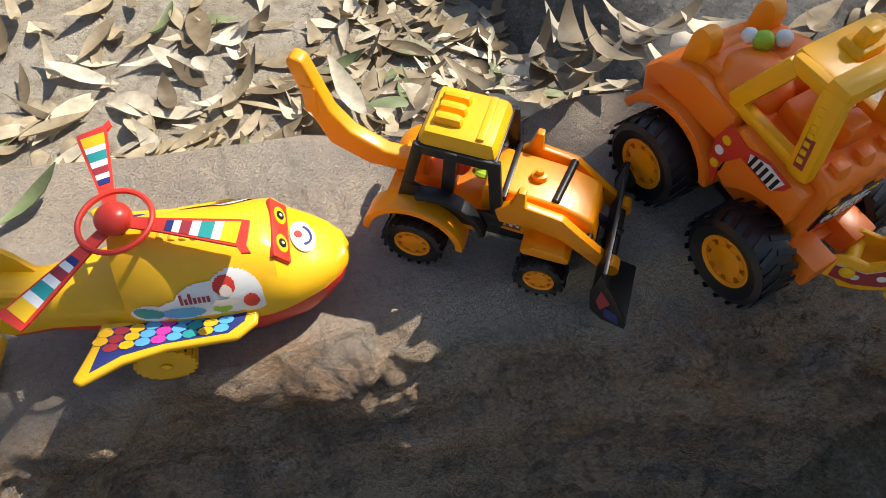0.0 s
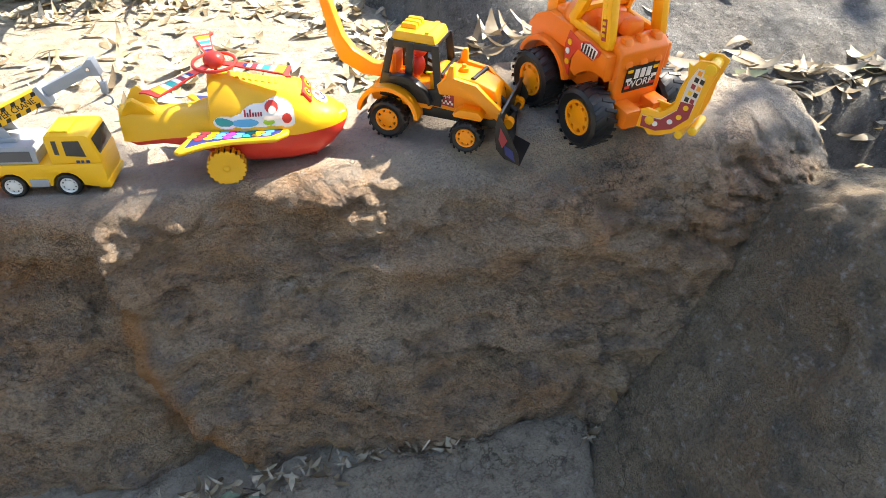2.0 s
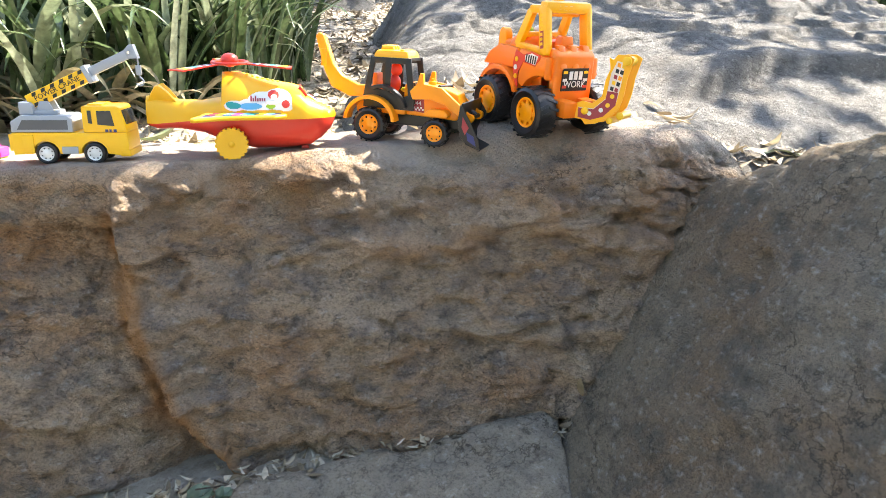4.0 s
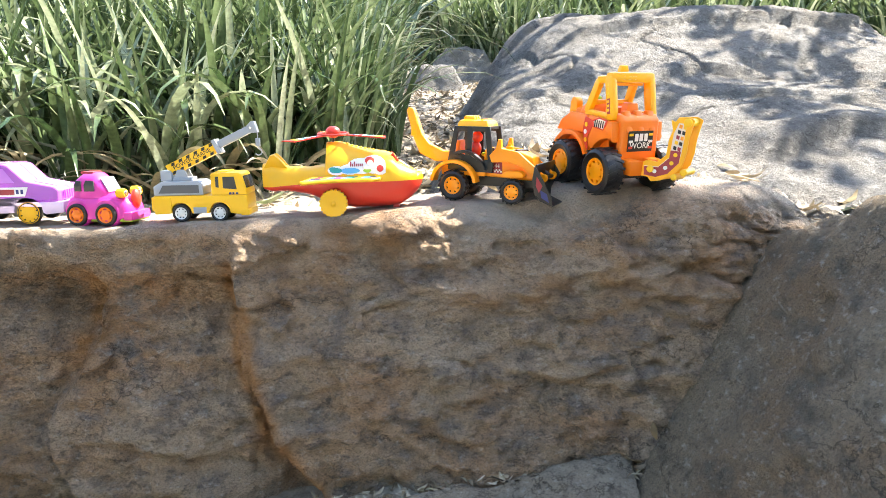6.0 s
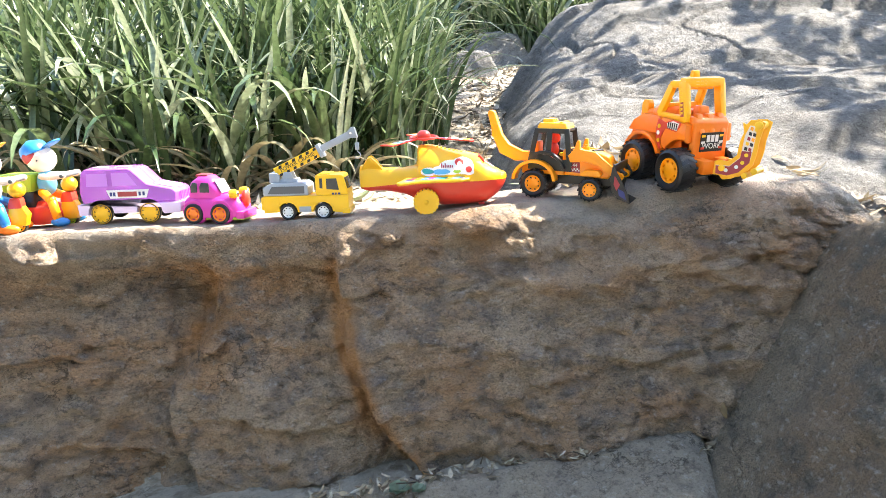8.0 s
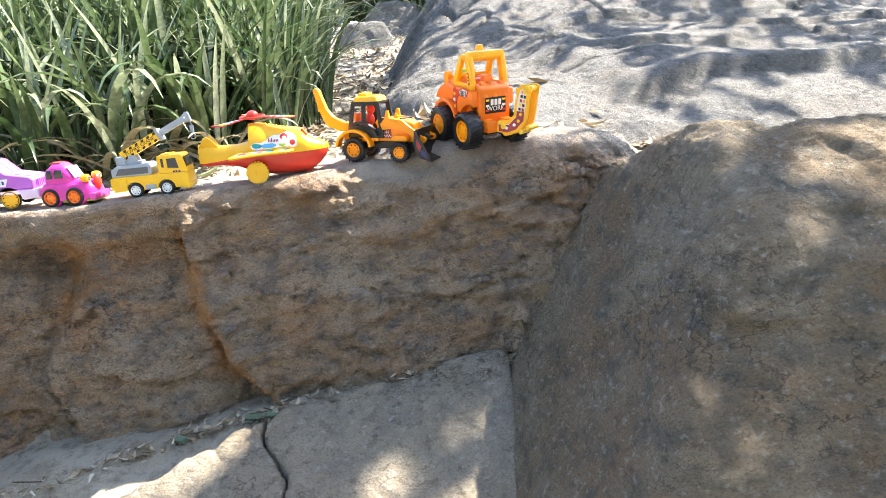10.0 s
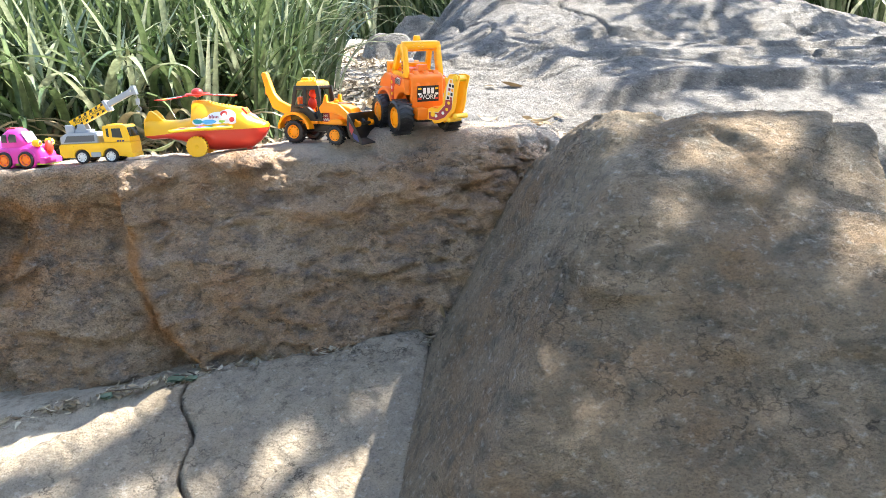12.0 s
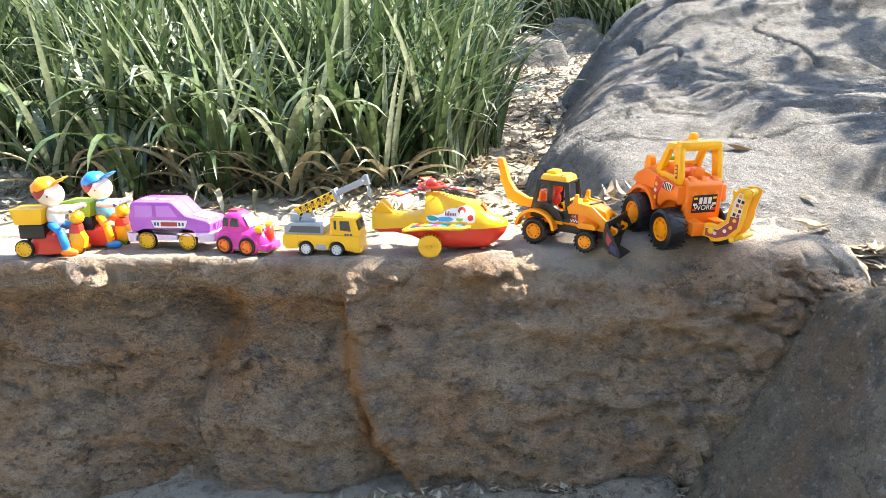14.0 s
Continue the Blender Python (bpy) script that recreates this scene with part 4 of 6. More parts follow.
    part("print_shape", side_patch(-0.012, 0.078, 0.054, 0.096, blob((0.022, 0.0695, 0.014, 0.0042),), 0.0013), SKYB, stk)
    part("print_shape", side_patch(-0.012, 0.078, 0.054, 0.096, blob((0.051, 0.0835, 0.007, 0.0055), (0.066, 0.0720, 0.005, 0.005)), 0.0013), RED, stk)
    part("print_shape", side_patch(-0.012, 0.078, 0.054, 0.096, blob((0.0515, 0.0805, 0.004, 0.0035), (0.050, 0.0735, 0.010, 0.0025)), 0.0016), CREAM, stk)
    part("print_shape", side_patch(-0.012, 0.078, 0.054, 0.096, blob((0.047, 0.0695, 0.006, 0.003),), 0.0015), LIM, stk)
    for k in range(7):
        a = 0.026 + k * 0.0028
        part("print_bar", side_patch(a, a + 0.0019, 0.0725, 0.0765 + (0.003 if k in (0, 2) else 0), lambda x, z: True, 0.0014, 2, 3), MAR, stk)
BROW = Matrix.Translation((0.0930, 0, 0.0840)) @ Matrix.Rotation(0.93, 4, "Y")
mask = part("eye_mask", made(box, -0.0075, 0.0075, -0.024, 0.024, -0.0030, 0.0016, 0.0014, BROW), RED, heli, "red eye mask on the brow")
for s in (-1, 1):
    for word, rx, ry, h, mt in (("eye", 0.0050, 0.0072, 0.0021, LEM), ("pupil", 0.0030, 0.0034, 0.0026, BLK), ("glint", 0.0012, 0.0012, 0.0030, WHI)):
        part(word, made(lathe, [(0.0004, -h), (1.0, -h), (1.0, -0.001), (0.0004, -0.001)], BROW @ Matrix.Translation((0, s * 0.0115, 0)) @ Matrix.Diagonal((rx, ry, 1, 1)) @ Matrix.Rotation(radians(-90), 4, "X"), 20), mt, mask)
bm = bmesh.new()
fm = Matrix.Translation((0.107, 0, 0.0735)) @ Matrix.Rotation(0.58, 4, "Y") @ Matrix.Scale(0.8, 4)
ball(bm, (0, 0, 0), (0.012, 0.016, 0.0016), 3)
bmesh.ops.transform(bm, matrix=fm, verts=bm.verts)
mouth = part("face_patch", bm, WHI, heli, "white patch with red nose and blue smile")
part("nose", made(lathe, [(0.0005, 0.0022), (0.0035, 0.0022), (0.0038, 0.001)], fm @ Matrix.Translation((-0.005, 0, 0)) @ Matrix.Rotation(radians(90), 4, "X"), 16), RED, mouth)
bm = bmesh.new()
for k in range(9):
    a = -1.1 + k * 0.275
    box(bm, -0.001, 0.001, -0.0016, 0.0016, 0.0012, 0.0023, 0, fm @ Matrix.Translation((-0.003 + 0.0095 * math.cos(a), 0.0095 * math.sin(a), 0)) @ Matrix.Rotation(a, 4, "Z"))
part("smile", bm, NAVY, mouth)
part("lip", made(loft, [(0.112, 0.028, 0.050, 0.058), (0.124, 0.023, 0.050, 0.062), (0.133, 0.013, 0.050, 0.060), (0.136, 0.004, 0.050, 0.055)]), LEM, heli, "yellow-green snout lip")
part("front_skid", made(box, 0.088, 0.098, -0.012, 0.012, -0.001, 0.012, 0.002), RED, heli)
part("mast", made(rod, (0.001, 0, 0.105), (0.001, 0, 0.121), 0.0018), BLK, heli)
RM = Matrix.Translation((0.001, 0, 0.120)) @ Matrix.Rotation(radians(4), 4, "X") @ Matrix.Scale(0.91, 4)
bm = bmesh.new()
ball(bm, (0, 0, 0.003), (0.0125, 0.0125, 0.010))
hoop = [[bm.verts.new(((0.0245 + 0.0021 * math.cos(q)) * math.cos(a), (0.0245 + 0.0021 * math.cos(q)) * math.sin(a), 0.0021 * math.sin(q)))
         for q in [k * math.pi / 4 for k in range(8)]] for a in [2 * math.pi * k / 44 for k in range(44)]]
for k in range(44):
    for i in range(8):
        bm.faces.new((hoop[k][i], hoop[(k + 1) % 44][i], hoop[(k + 1) % 44][(i + 1) % 8], hoop[k][(i + 1) % 8]))
bmesh.ops.transform(bm, matrix=RM, verts=bm.verts)
rotor = part("rotor_hub", bm, RED, heli, "red rotor hub with ring")
for az in (-16, 104, 224):
    bmx = RM @ Matrix.Rotation(radians(az), 4, "Z") @ Matrix.Rotation(radians(3), 4, "Y")
    bm = bmesh.new()
    a = [(0.008, -0.004), (0.030, -0.005), (0.084, -0.0105), (0.088, -0.015), (0.094, -0.014), (0.090, -0.009), (0.088, 0.0105), (0.080, 0.0105), (0.030, 0.0055), (0.008, 0.004)]
    lo = [bm.verts.new((x, y, -0.001)) for x, y in a]
    hi = [bm.verts.new((x, y, 0.001)) for x, y in a]
    k = len(a)
    fs = [bm.faces.new(lo), bm.faces.new(list(reversed(hi)))] + [bm.faces.new((lo[i], hi[i], hi[(i + 1) % k], lo[(i + 1) % k])) for i in range(k)]
    bmesh.ops.recalc_face_normals(bm, faces=fs)
    bmesh.ops.transform(bm, matrix=bmx, verts=bm.verts)
    blade = part("rotor_blade", bm, RED, heli, "red blade with a striped sticker")
    x = 0.034
    for w, mt in ((0.005, NAVY), (0.005, WHI), (0.007, MAR), (0.006, WHI), (0.009, TEAL), (0.006, WHI), (0.011, YEL)):
        h0, h1 = 0.0035 + (x - 0.03) * 0.095, 0.0035 + (x + w - 0.03) * 0.095
        bm = bmesh.new()
        for z0, z1 in ((0.001, 0.0014), (-0.0014, -0.001)):
            lo = [bm.verts.new(p) for p in ((x, -h0, z0), (x + w, -h1, z0), (x + w, h1, z0), (x, h0, z0))]
            hi = [bm.verts.new(p) for p in ((x, -h0, z1), (x + w, -h1, z1), (x + w, h1, z1), (x, h0, z1))]
            fs = [bm.faces.new(lo), bm.faces.new(list(reversed(hi)))] + [bm.faces.new((lo[i], hi[i], hi[(i + 1) % 4], lo[(i + 1) % 4])) for i in range(4)]
            bmesh.ops.recalc_face_normals(bm, faces=fs)
        bmesh.ops.transform(bm, matrix=bmx, verts=bm.verts)
        part("stripe", bm, mt, blade)
        x += w


def beam(bm, p, q, w, h, bev=0.0015, up=(0, 1, 0)):
    """A square bar from p to q: w along up, h across it."""
    p, q = Vector(p), Vector(q)
    d = (q - p)
    x = d.normalized()
    y = Vector(up)
    y = (y - x * x.dot(y)).normalized()
    z = x.cross(y)
    m = Matrix((x, y, z)).transposed().to_4x4()
    m.translation = p
    box(bm, 0, d.length, -w / 2, w / 2, -h / 2, h / 2, bev, m)


# ---- small front loader tractor ----
trac = thing("toy_tractor", pose(0.434, 0.050, 0.0122, 0, 2.0, -32.5) @ Matrix.Diagonal((1, 0.82, 1, 1)), "amber plastic toy tractor with black cab, loader bucket and rear arm", "toy tractor", "row of toys")
bm = bmesh.new()
prism(bm, [(0.040, 0.040), (0.118, 0.036), (0.124, 0.050), (0.118, 0.072), (0.095, 0.080), (0.046, 0.084), (0.040, 0.080)], -0.024, 0.024, 0.004, None, 3)
for k in range(5):
    box(bm, 0.096 + k * 0.0045, 0.099 + k * 0.0045, -0.016, 0.016, 0.070 - k * 0.003, 0.079 - k * 0.0026, 0.0008)
lathe(bm, [(0.006, 0), (0.0055, 0.006), (0.003, 0.0065), (0.0025, 0.010), (0.001, 0.010)], Matrix.Translation((0.075, 0, 0.080)) @ Matrix.Rotation(radians(90), 4, "X"), 16)
hood = part("hood", bm, AMB, trac, "amber ribbed bonnet")
part("chassis", made(box, -0.026, 0.125, -0.018, 0.018, 0.024, 0.044, 0.003), BLK, trac)
part("cab_floor", made(box, -0.028, 0.046, -0.034, 0.034, 0.040, 0.058, 0.003), AMB, trac)
for s in (-1, 1):
    bm = bmesh.new()
    outer = [(-0.003 + 0.0385 * math.cos(a), 0.0285 + 0.0365 * math.sin(a)) for a in [math.pi * (0.02 + 0.96 * k / 14) for k in range(15)]]
    inner = [(-0.003 + 0.0330 * math.cos(a), 0.0285 + 0.0310 * math.sin(a)) for a in [math.pi * (0.98 - 0.96 * k / 14) for k in range(15)]]
    prism(bm, outer + inner, s * 0.028, s * 0.052, 0.0012)
    part("mudguard", bm, AMB, trac, "amber rear mudguard")
    bm = bmesh.new()
    oo = [(0.012 + 0.040 * math.cos(a), 0.034 + 0.046 * math.sin(a)) for a in [math.pi * (0.12 + 0.5 * k / 8) for k in range(9)]]
    ii = [(0.012 + 0.036 * math.cos(a), 0.034 + 0.041 * math.sin(a)) for a in [math.pi * (0.62 - 0.5 * k / 8) for k in range(9)]]
    prism(bm, oo + ii, s * 0.034, s * 0.047, 0.001)
    part("pipe", bm, BLK, trac)
    bm = bmesh.new()
    y = s * 0.033
    beam(bm, (-0.024, y, 0.055), (-0.012, y * 0.93, 0.116), 0.005, 0.008)
    beam(bm, (0.008, y, 0.055), (0.010, y * 0.95, 0.116), 0.005, 0.009)
    beam(bm, (0.046, y, 0.055), (0.038, y * 0.93, 0.116), 0.005, 0.009)
    beam(bm, (-0.014, y * 0.93, 0.112), (0.040, y * 0.93, 0.112), 0.005, 0.008)
    prism(bm, [(-0.026, 0.048), (0.049, 0.046), (0.048, 0.068), (0.030, 0.064), (0.012, 0.070), (-0.02, 0.078), (-0.024, 0.076)], y - 0.0022, y + 0.0022, 0.001)
    part("cab_side", bm, BLK, trac, "black cab side frame with open windows")
    bm = bmesh.new()
    prism(bm, [(0.052, 0.073), (0.062, 0.083), (0.066, 0.098), (0.071, 0.098), (0.072, 0.084), (0.098, 0.080), (0.110, 0.070), (0.138, 0.048), (0.142, 0.040), (0.134, 0.036), (0.102, 0.058), (0.080, 0.064), (0.056, 0.062)], s * 0.029, s * 0.037, 0.0016)
    lathe(bm, [(0.002, s * 0.027), (0.006, s * 0.027), (0.006, s * 0.039), (0.002, s * 0.039)], Matrix.Translation((0.138, 0, 0.042)), 18)
    part("lift_arm", bm, AMB, trac)
    part("front_mudguard", made(prism, [(0.074, 0.045), (0.083, 0.051), (0.104, 0.051), (0.110, 0.045), (0.108, 0.041), (0.076, 0.041)], s * 0.020, s * 0.045, 0.0015), AMB, trac)
    dec = part("decal", made(prism, [(0.049, 0.046), (0.071, 0.044), (0.070, 0.062), (0.049, 0.064)], s * 0.0242, s * 0.0247, 0), MAR, hood, "maroon chequered number decal")
    bm = bmesh.new()
    for i in range(8):
        for j in range(2):
            if (i + j) % 2:
                box(bm, 0.050 + i * 0.0025, 0.0525 + i * 0.0025, s * 0.0247 - 0.0002, s * 0.0247 + 0.0003, 0.0468 + j * 0.0025, 0.0493 + j * 0.0025, 0)
    part("chequers", bm, WHI, dec)
    letters("044", 0.0085, Matrix.Translation((0.060, s * 0.025, 0.0565)) @ Matrix.Rotation(radians(90), 4, "X") @ (Matrix.Rotation(math.pi, 4, "Y") if s > 0 else Matrix()), WHI, dec)
    part("print_bar", made(box, 0.051, 0.068, s * 0.0242, s * 0.0249, 0.065, 0.070, 0), NAVY, hood)
for bx, bz in ((0.047, 0.082), (0.038, 0.114), (-0.013, 0.114)):
    part("cab_crossbar", made(beam, (bx, -0.031, bz), (bx, 0.031, bz), 0.004, 0.005, 0.001, (1, 0, 0)), BLK, trac)
part("windscreen", made(box, -0.0004, 0.0004, -0.028, 0.028, 0, 0.022, 0, Matrix.Translation((0.0462, 0, 0.060)) @ Matrix.Rotation(-0.12, 4, "Y")), GLASS, trac)
bm = bmesh.new()
box(bm, -0.016, 0.041, -0.0325, 0.0325, 0.113, 0.126, 0.0065, None, 0.82)
for k in (-1, 0, 1):
    box(bm, -0.008, 0.014, k * 0.0125 - 0.0052, k * 0.0125 + 0.0052, 0.123, 0.132, 0.0038, None, 0.8)
box(bm, 0.024, 0.029, -0.024, 0.024, 0.124, 0.1272, 0.001)
part("roof", bm, GOLD, trac, "golden yellow cab roof with raised ribs")
bm = bmesh.new()
box(bm, -0.018, 0.010, -0.014, 0.014, 0.056, 0.068, 0.003)
box(bm, -0.020, -0.012, -0.014, 0.014, 0.066, 0.094, 0.003)
part("driver_seat", bm, ORA, trac)
bm = bmesh.new()
ball(bm, (0.012, 0, 0.099), 0.009)
ball(bm, (0.010, 0, 0.080), (0.009, 0.011, 0.013))
part("driver_figure", bm, RED, trac, "small red moulded figure at the wheel")
bm = bmesh.new()
lathe(bm, [(0.007, 0), (0.009, 0.002), (0.007, 0.004)], Matrix.Translation((0.028, 0, 0.070)) @ Matrix.Rotation(radians(70), 4, "X"), 18)
part("steering_wheel", bm, LIM, trac)
bm = bmesh.new()
prism(bm, [(-0.006, 0.060), (-0.006, 0.076), (-0.035, 0.075), (-0.060, 0.086), (-0.074, 0.102), (-0.089, 0.142), (-0.097, 0.144), (-0.101, 0.139), (-0.088, 0.094), (-0.077, 0.070), (-0.048, 0.058)], -0.0075, 0.0075, 0.003, None, 3)
box(bm, -0.092, -0.082, -0.0082, 0.0082, 0.098, 0.122, 0.001)
part("rear_arm", bm, AMB, trac, "curved amber digger arm")
for ra, rb, rr in (((0.118, -0.034, 0.058), (0.118, 0.034, 0.058), 0.003), ((0.138, -0.032, 0.042), (0.138, 0.032, 0.042), 0.003), ((0.090, -0.020, 0.080), (0.096, 0.030, 0.079), 0.003), ((0.108, 0.0, 0.064), (0.140, 0.0, 0.044), 0.004)):
    part("ram", made(rod, ra, rb, rr), BLK, trac)
bm = bmesh.new()
prof = [(0.130, 0.058), (0.127, 0.036), (0.130, 0.016), (0.138, 0.004), (0.158, -0.003), (0.159, -0.001), (0.141, 0.008), (0.134, 0.019), (0.131, 0.036), (0.133, 0.058)]
prof = [(x + 0.002, z * 1.0 + 0.006) for x, z in prof]
prism(bm, prof, -0.062, 0.062, 0.0008)
for s in (-1, 1):
    prism(bm, [(0.129, 0.056), (0.126, 0.034), (0.130, 0.013), (0.140, 0.003), (0.158, -0.002), (0.156, 0.010), (0.142, 0.036)], s * 0.062, s * 0.0645, 0.0006, Matrix.Translation((0.002, 0, 0.007)))
bucket = part("bucket", bm, BLK, trac, "black loader bucket")
for s in (-1, 1):
    part("bucket_sticker", made(prism, [(0.133, 0.040), (0.132, 0.026), (0.137, 0.016), (0.142, 0.026)], s * 0.0646, s * 0.0650, 0, Matrix.Translation((0.002, 0, 0.007))), MAR, bucket)
    part("bucket_sticker", made(prism, [(0.139, 0.020), (0.141, 0.009), (0.153, 0.002), (0.149, 0.015)], s * 0.0646, s * 0.0651, 0, Matrix.Translation((0.002, 0, 0.007))), NAVY, bucket)
    wheel(trac, -0.003, s * 0.043, 0.0252, 0.0228, 0.022, s, AMB, 0.60, 18, 8, tooth=0.05)
    wheel(trac, 0.0925, s * 0.042, 0.0198, 0.0184, 0.020, s, AMB, 0.62, 16, 8, tooth=0.07)

for piece in trac.children:
    if piece.name.split(".")[0] in ("cab_side", "cab_crossbar", "windscreen", "roof", "driver_seat", "driver_figure", "steering_wheel"):
        piece.location.x = 0.009

# ---- big digger ----
dig = thing("toy_digger", pose(0.6696, -0.050, 0.0235, 0, -7, 105.4), "large orange toy digger with yellow cab frame and chunky black wheels", "toy digger", "row of toys")


def arch_line(cx, r, z0, n=10, lo=0.06, hi=0.94):
    return [(cx - r * math.cos(math.pi * (lo + (hi - lo) * k / n)), z0 + r * math.sin(math.pi * (lo + (hi - lo) * k / n))) for k in range(n + 1)]


bm = bmesh.new()
prism(bm, [(-0.010, 0.042), (0.140, 0.050), (0.146, 0.072), (0.138, 0.085), (0.131, 0.089), (0.129, 0.098), (0.120, 0.101), (0.118, 0.109), (0.108, 0.112), (0.104, 0.119), (0.085, 0.121), (0.060, 0.114), (0.010, 0.110), (-0.010, 0.106)], -0.034, 0.034, 0.005, None, 3)
for s in (-1, 1):
    ball(bm, (0.075, s * 0.014, 0.112), (0.026, 0.026, 0.020), 3)
    prism(bm, [(-0.008, 0.078), *arch_line(0.0, 0.045, 0.038, 8, 0.46, 0.82), (0.046, 0.066), (0.047, 0.052), (0.050, 0.070), (0.060, 0.100), (0.050, 0.113), (-0.006, 0.108)], s * 0.030, s * 0.047, 0.003)
    prism(bm, [*arch_line(0.092, 0.049, 0.036, 10, 0.12, 0.90), *reversed(arch_line(0.092, 0.042, 0.036, 10, 0.12, 0.90))], s * 0.030, s * 0.052, 0.002)
    prism(bm, [(0.045, 0.085), (0.140, 0.080), (0.128, 0.098), (0.104, 0.112), (0.060, 0.112)], s * 0.030, s * 0.044, 0.003)
body = part("body", bm, ORA, dig, "orange moulded digger body")
bm = bmesh.new()
prism(bm, [(-0.015, 0.040), (0.016, 0.040), (0.018, 0.110), (0.012, 0.119), (-0.006, 0.119), (-0.014, 0.112)], -0.034, 0.034, 0.004, None, 3)
for k in (-1, 0, 1):
    prism(bm, [(-0.017, 0.094), (-0.008, 0.094), (0.004, 0.124), (-0.006, 0.124)], k * 0.021 - 0.006, k * 0.021 + 0.006, 0.003)
box(bm, 0.007, 0.024, -0.012, 0.012, 0.116, 0.134, 0.003, None, 0.8)
part("engine_cover", bm, ORA, dig, "orange ribbed rear cover")
sign = part("rear_sign", made(box, -0.0164, -0.0150, -0.0225, 0.0225, 0.066, 0.096, 0), BLK, dig, "black rear sticker with stripes and lettering")
SG = Matrix.Translation((-0.0167, 0, -0.004)) @ Matrix.Rotation(-math.pi / 2, 4, "Z") @ Matrix.Rotation(math.pi / 2, 4, "X")
letters("WORK", 0.0125, SG @ Matrix.Translation((0, 0.0785, 0)), WHI, sign)
for k in range(3):
    part("print_bar", made(box, -0.0170, -0.0164, -0.012 + k * 0.0085, -0.006 + k * 0.0085, 0.081, 0.092, 0), WHI, sign)
for y0, y1 in ((-0.0215, -0.0145), (0.0145, 0.0215)):
    for z, mt in ((0.093, YEL), (0.083, WHI), (0.074, RED)):
        part("stripe", made(box, -0.0170, -0.0164, y0, y1, z - 0.004, z - 0.0005, 0), mt, sign)
bm = bmesh.new()
for s in (-1, 1):
    y = s * 0.036
    beam(bm, (0.008, y, 0.108), (0.022, y * 0.98, 0.172), 0.012, 0.017, 0.005)
    beam(bm, (0.070, y, 0.114), (0.050, y * 0.9, 0.164), 0.010, 0.013, 0.004)
    beam(bm, (0.006, y, 0.114), (0.072, y, 0.115), 0.008, 0.010, 0.003)
    beam(bm, (0.018, y * 0.98, 0.168), (0.054, y * 0.9, 0.164), 0.008, 0.011, 0.003)
beam(bm, (0.021, -0.040, 0.170), (0.021, 0.040, 0.170), 0.017, 0.016, 0.006, (1, 0, 0))
beam(bm, (0.064, -0.035, 0.130), (0.064, 0.035, 0.130), 0.008, 0.008, 0.003, (1, 0, 0))
beam(bm, (0.034, -0.034, 0.160), (0.034, 0.034, 0.160), 0.006, 0.006, 0.002, (1, 0, 0))
cabf = part("cab_frame", bm, GOLD, dig, "golden yellow open cab frame")
bm = bmesh.new()
box(bm, 0.020, 0.058, -0.034, 0.034, 0.162, 0.171, 0.004, None, 0.92)
box(bm, 0.030, 0.050, -0.012, 0.012, 0.168, 0.177, 0.004, None, 0.8)
box(bm, 0.035, 0.045, -0.008, 0.008, 0.175, 0.187, 0.003, None, 0.8)
part("cab_roof", bm, GOLD, dig, "golden yellow roof with a beacon block")
part("cab_seat", made(box, 0.024, 0.050, -0.020, 0.020, 0.110, 0.126, 0.004), ORA, dig)
for s in (-1, 1):
    yy = s * 0.0408
    strip = bmesh.new()
    beam(strip, (0.0105, yy * 1.02, 0.118), (0.021, yy * 1.0, 0.166), 0.0008, 0.007, 0, (0, 1, 0))
    st = part("pillar_sticker", strip, MAR, cabf, "dark red sticker strip with tiny print")
    for k in range(7):
        b2 = bmesh.new()
        p = Vector((0.0118 + 0.00135 * k, yy * (1.02 - 0.003 * k) + s * 0.0006, 0.122 + 0.0060 * k))
        beam(b2, p, p + Vector((0.001, 0, 0.0035)), 0.0006, 0.004, 0, (0, 1, 0))
        part("print_bar", b2, YEL, st)
part("hoop_sticker", made(box, 0.0132, 0.0139, -0.022, 0.030, 0.166, 0.174, 0), BLK, cabf, "black sticker strip on the hoop")
for k in range(3):
    part("print_bar", made(box, 0.0126, 0.0132, -0.004 + k * 0.009, 0.002 + k * 0.009, 0.1675, 0.1725, 0), WHI, cabf)
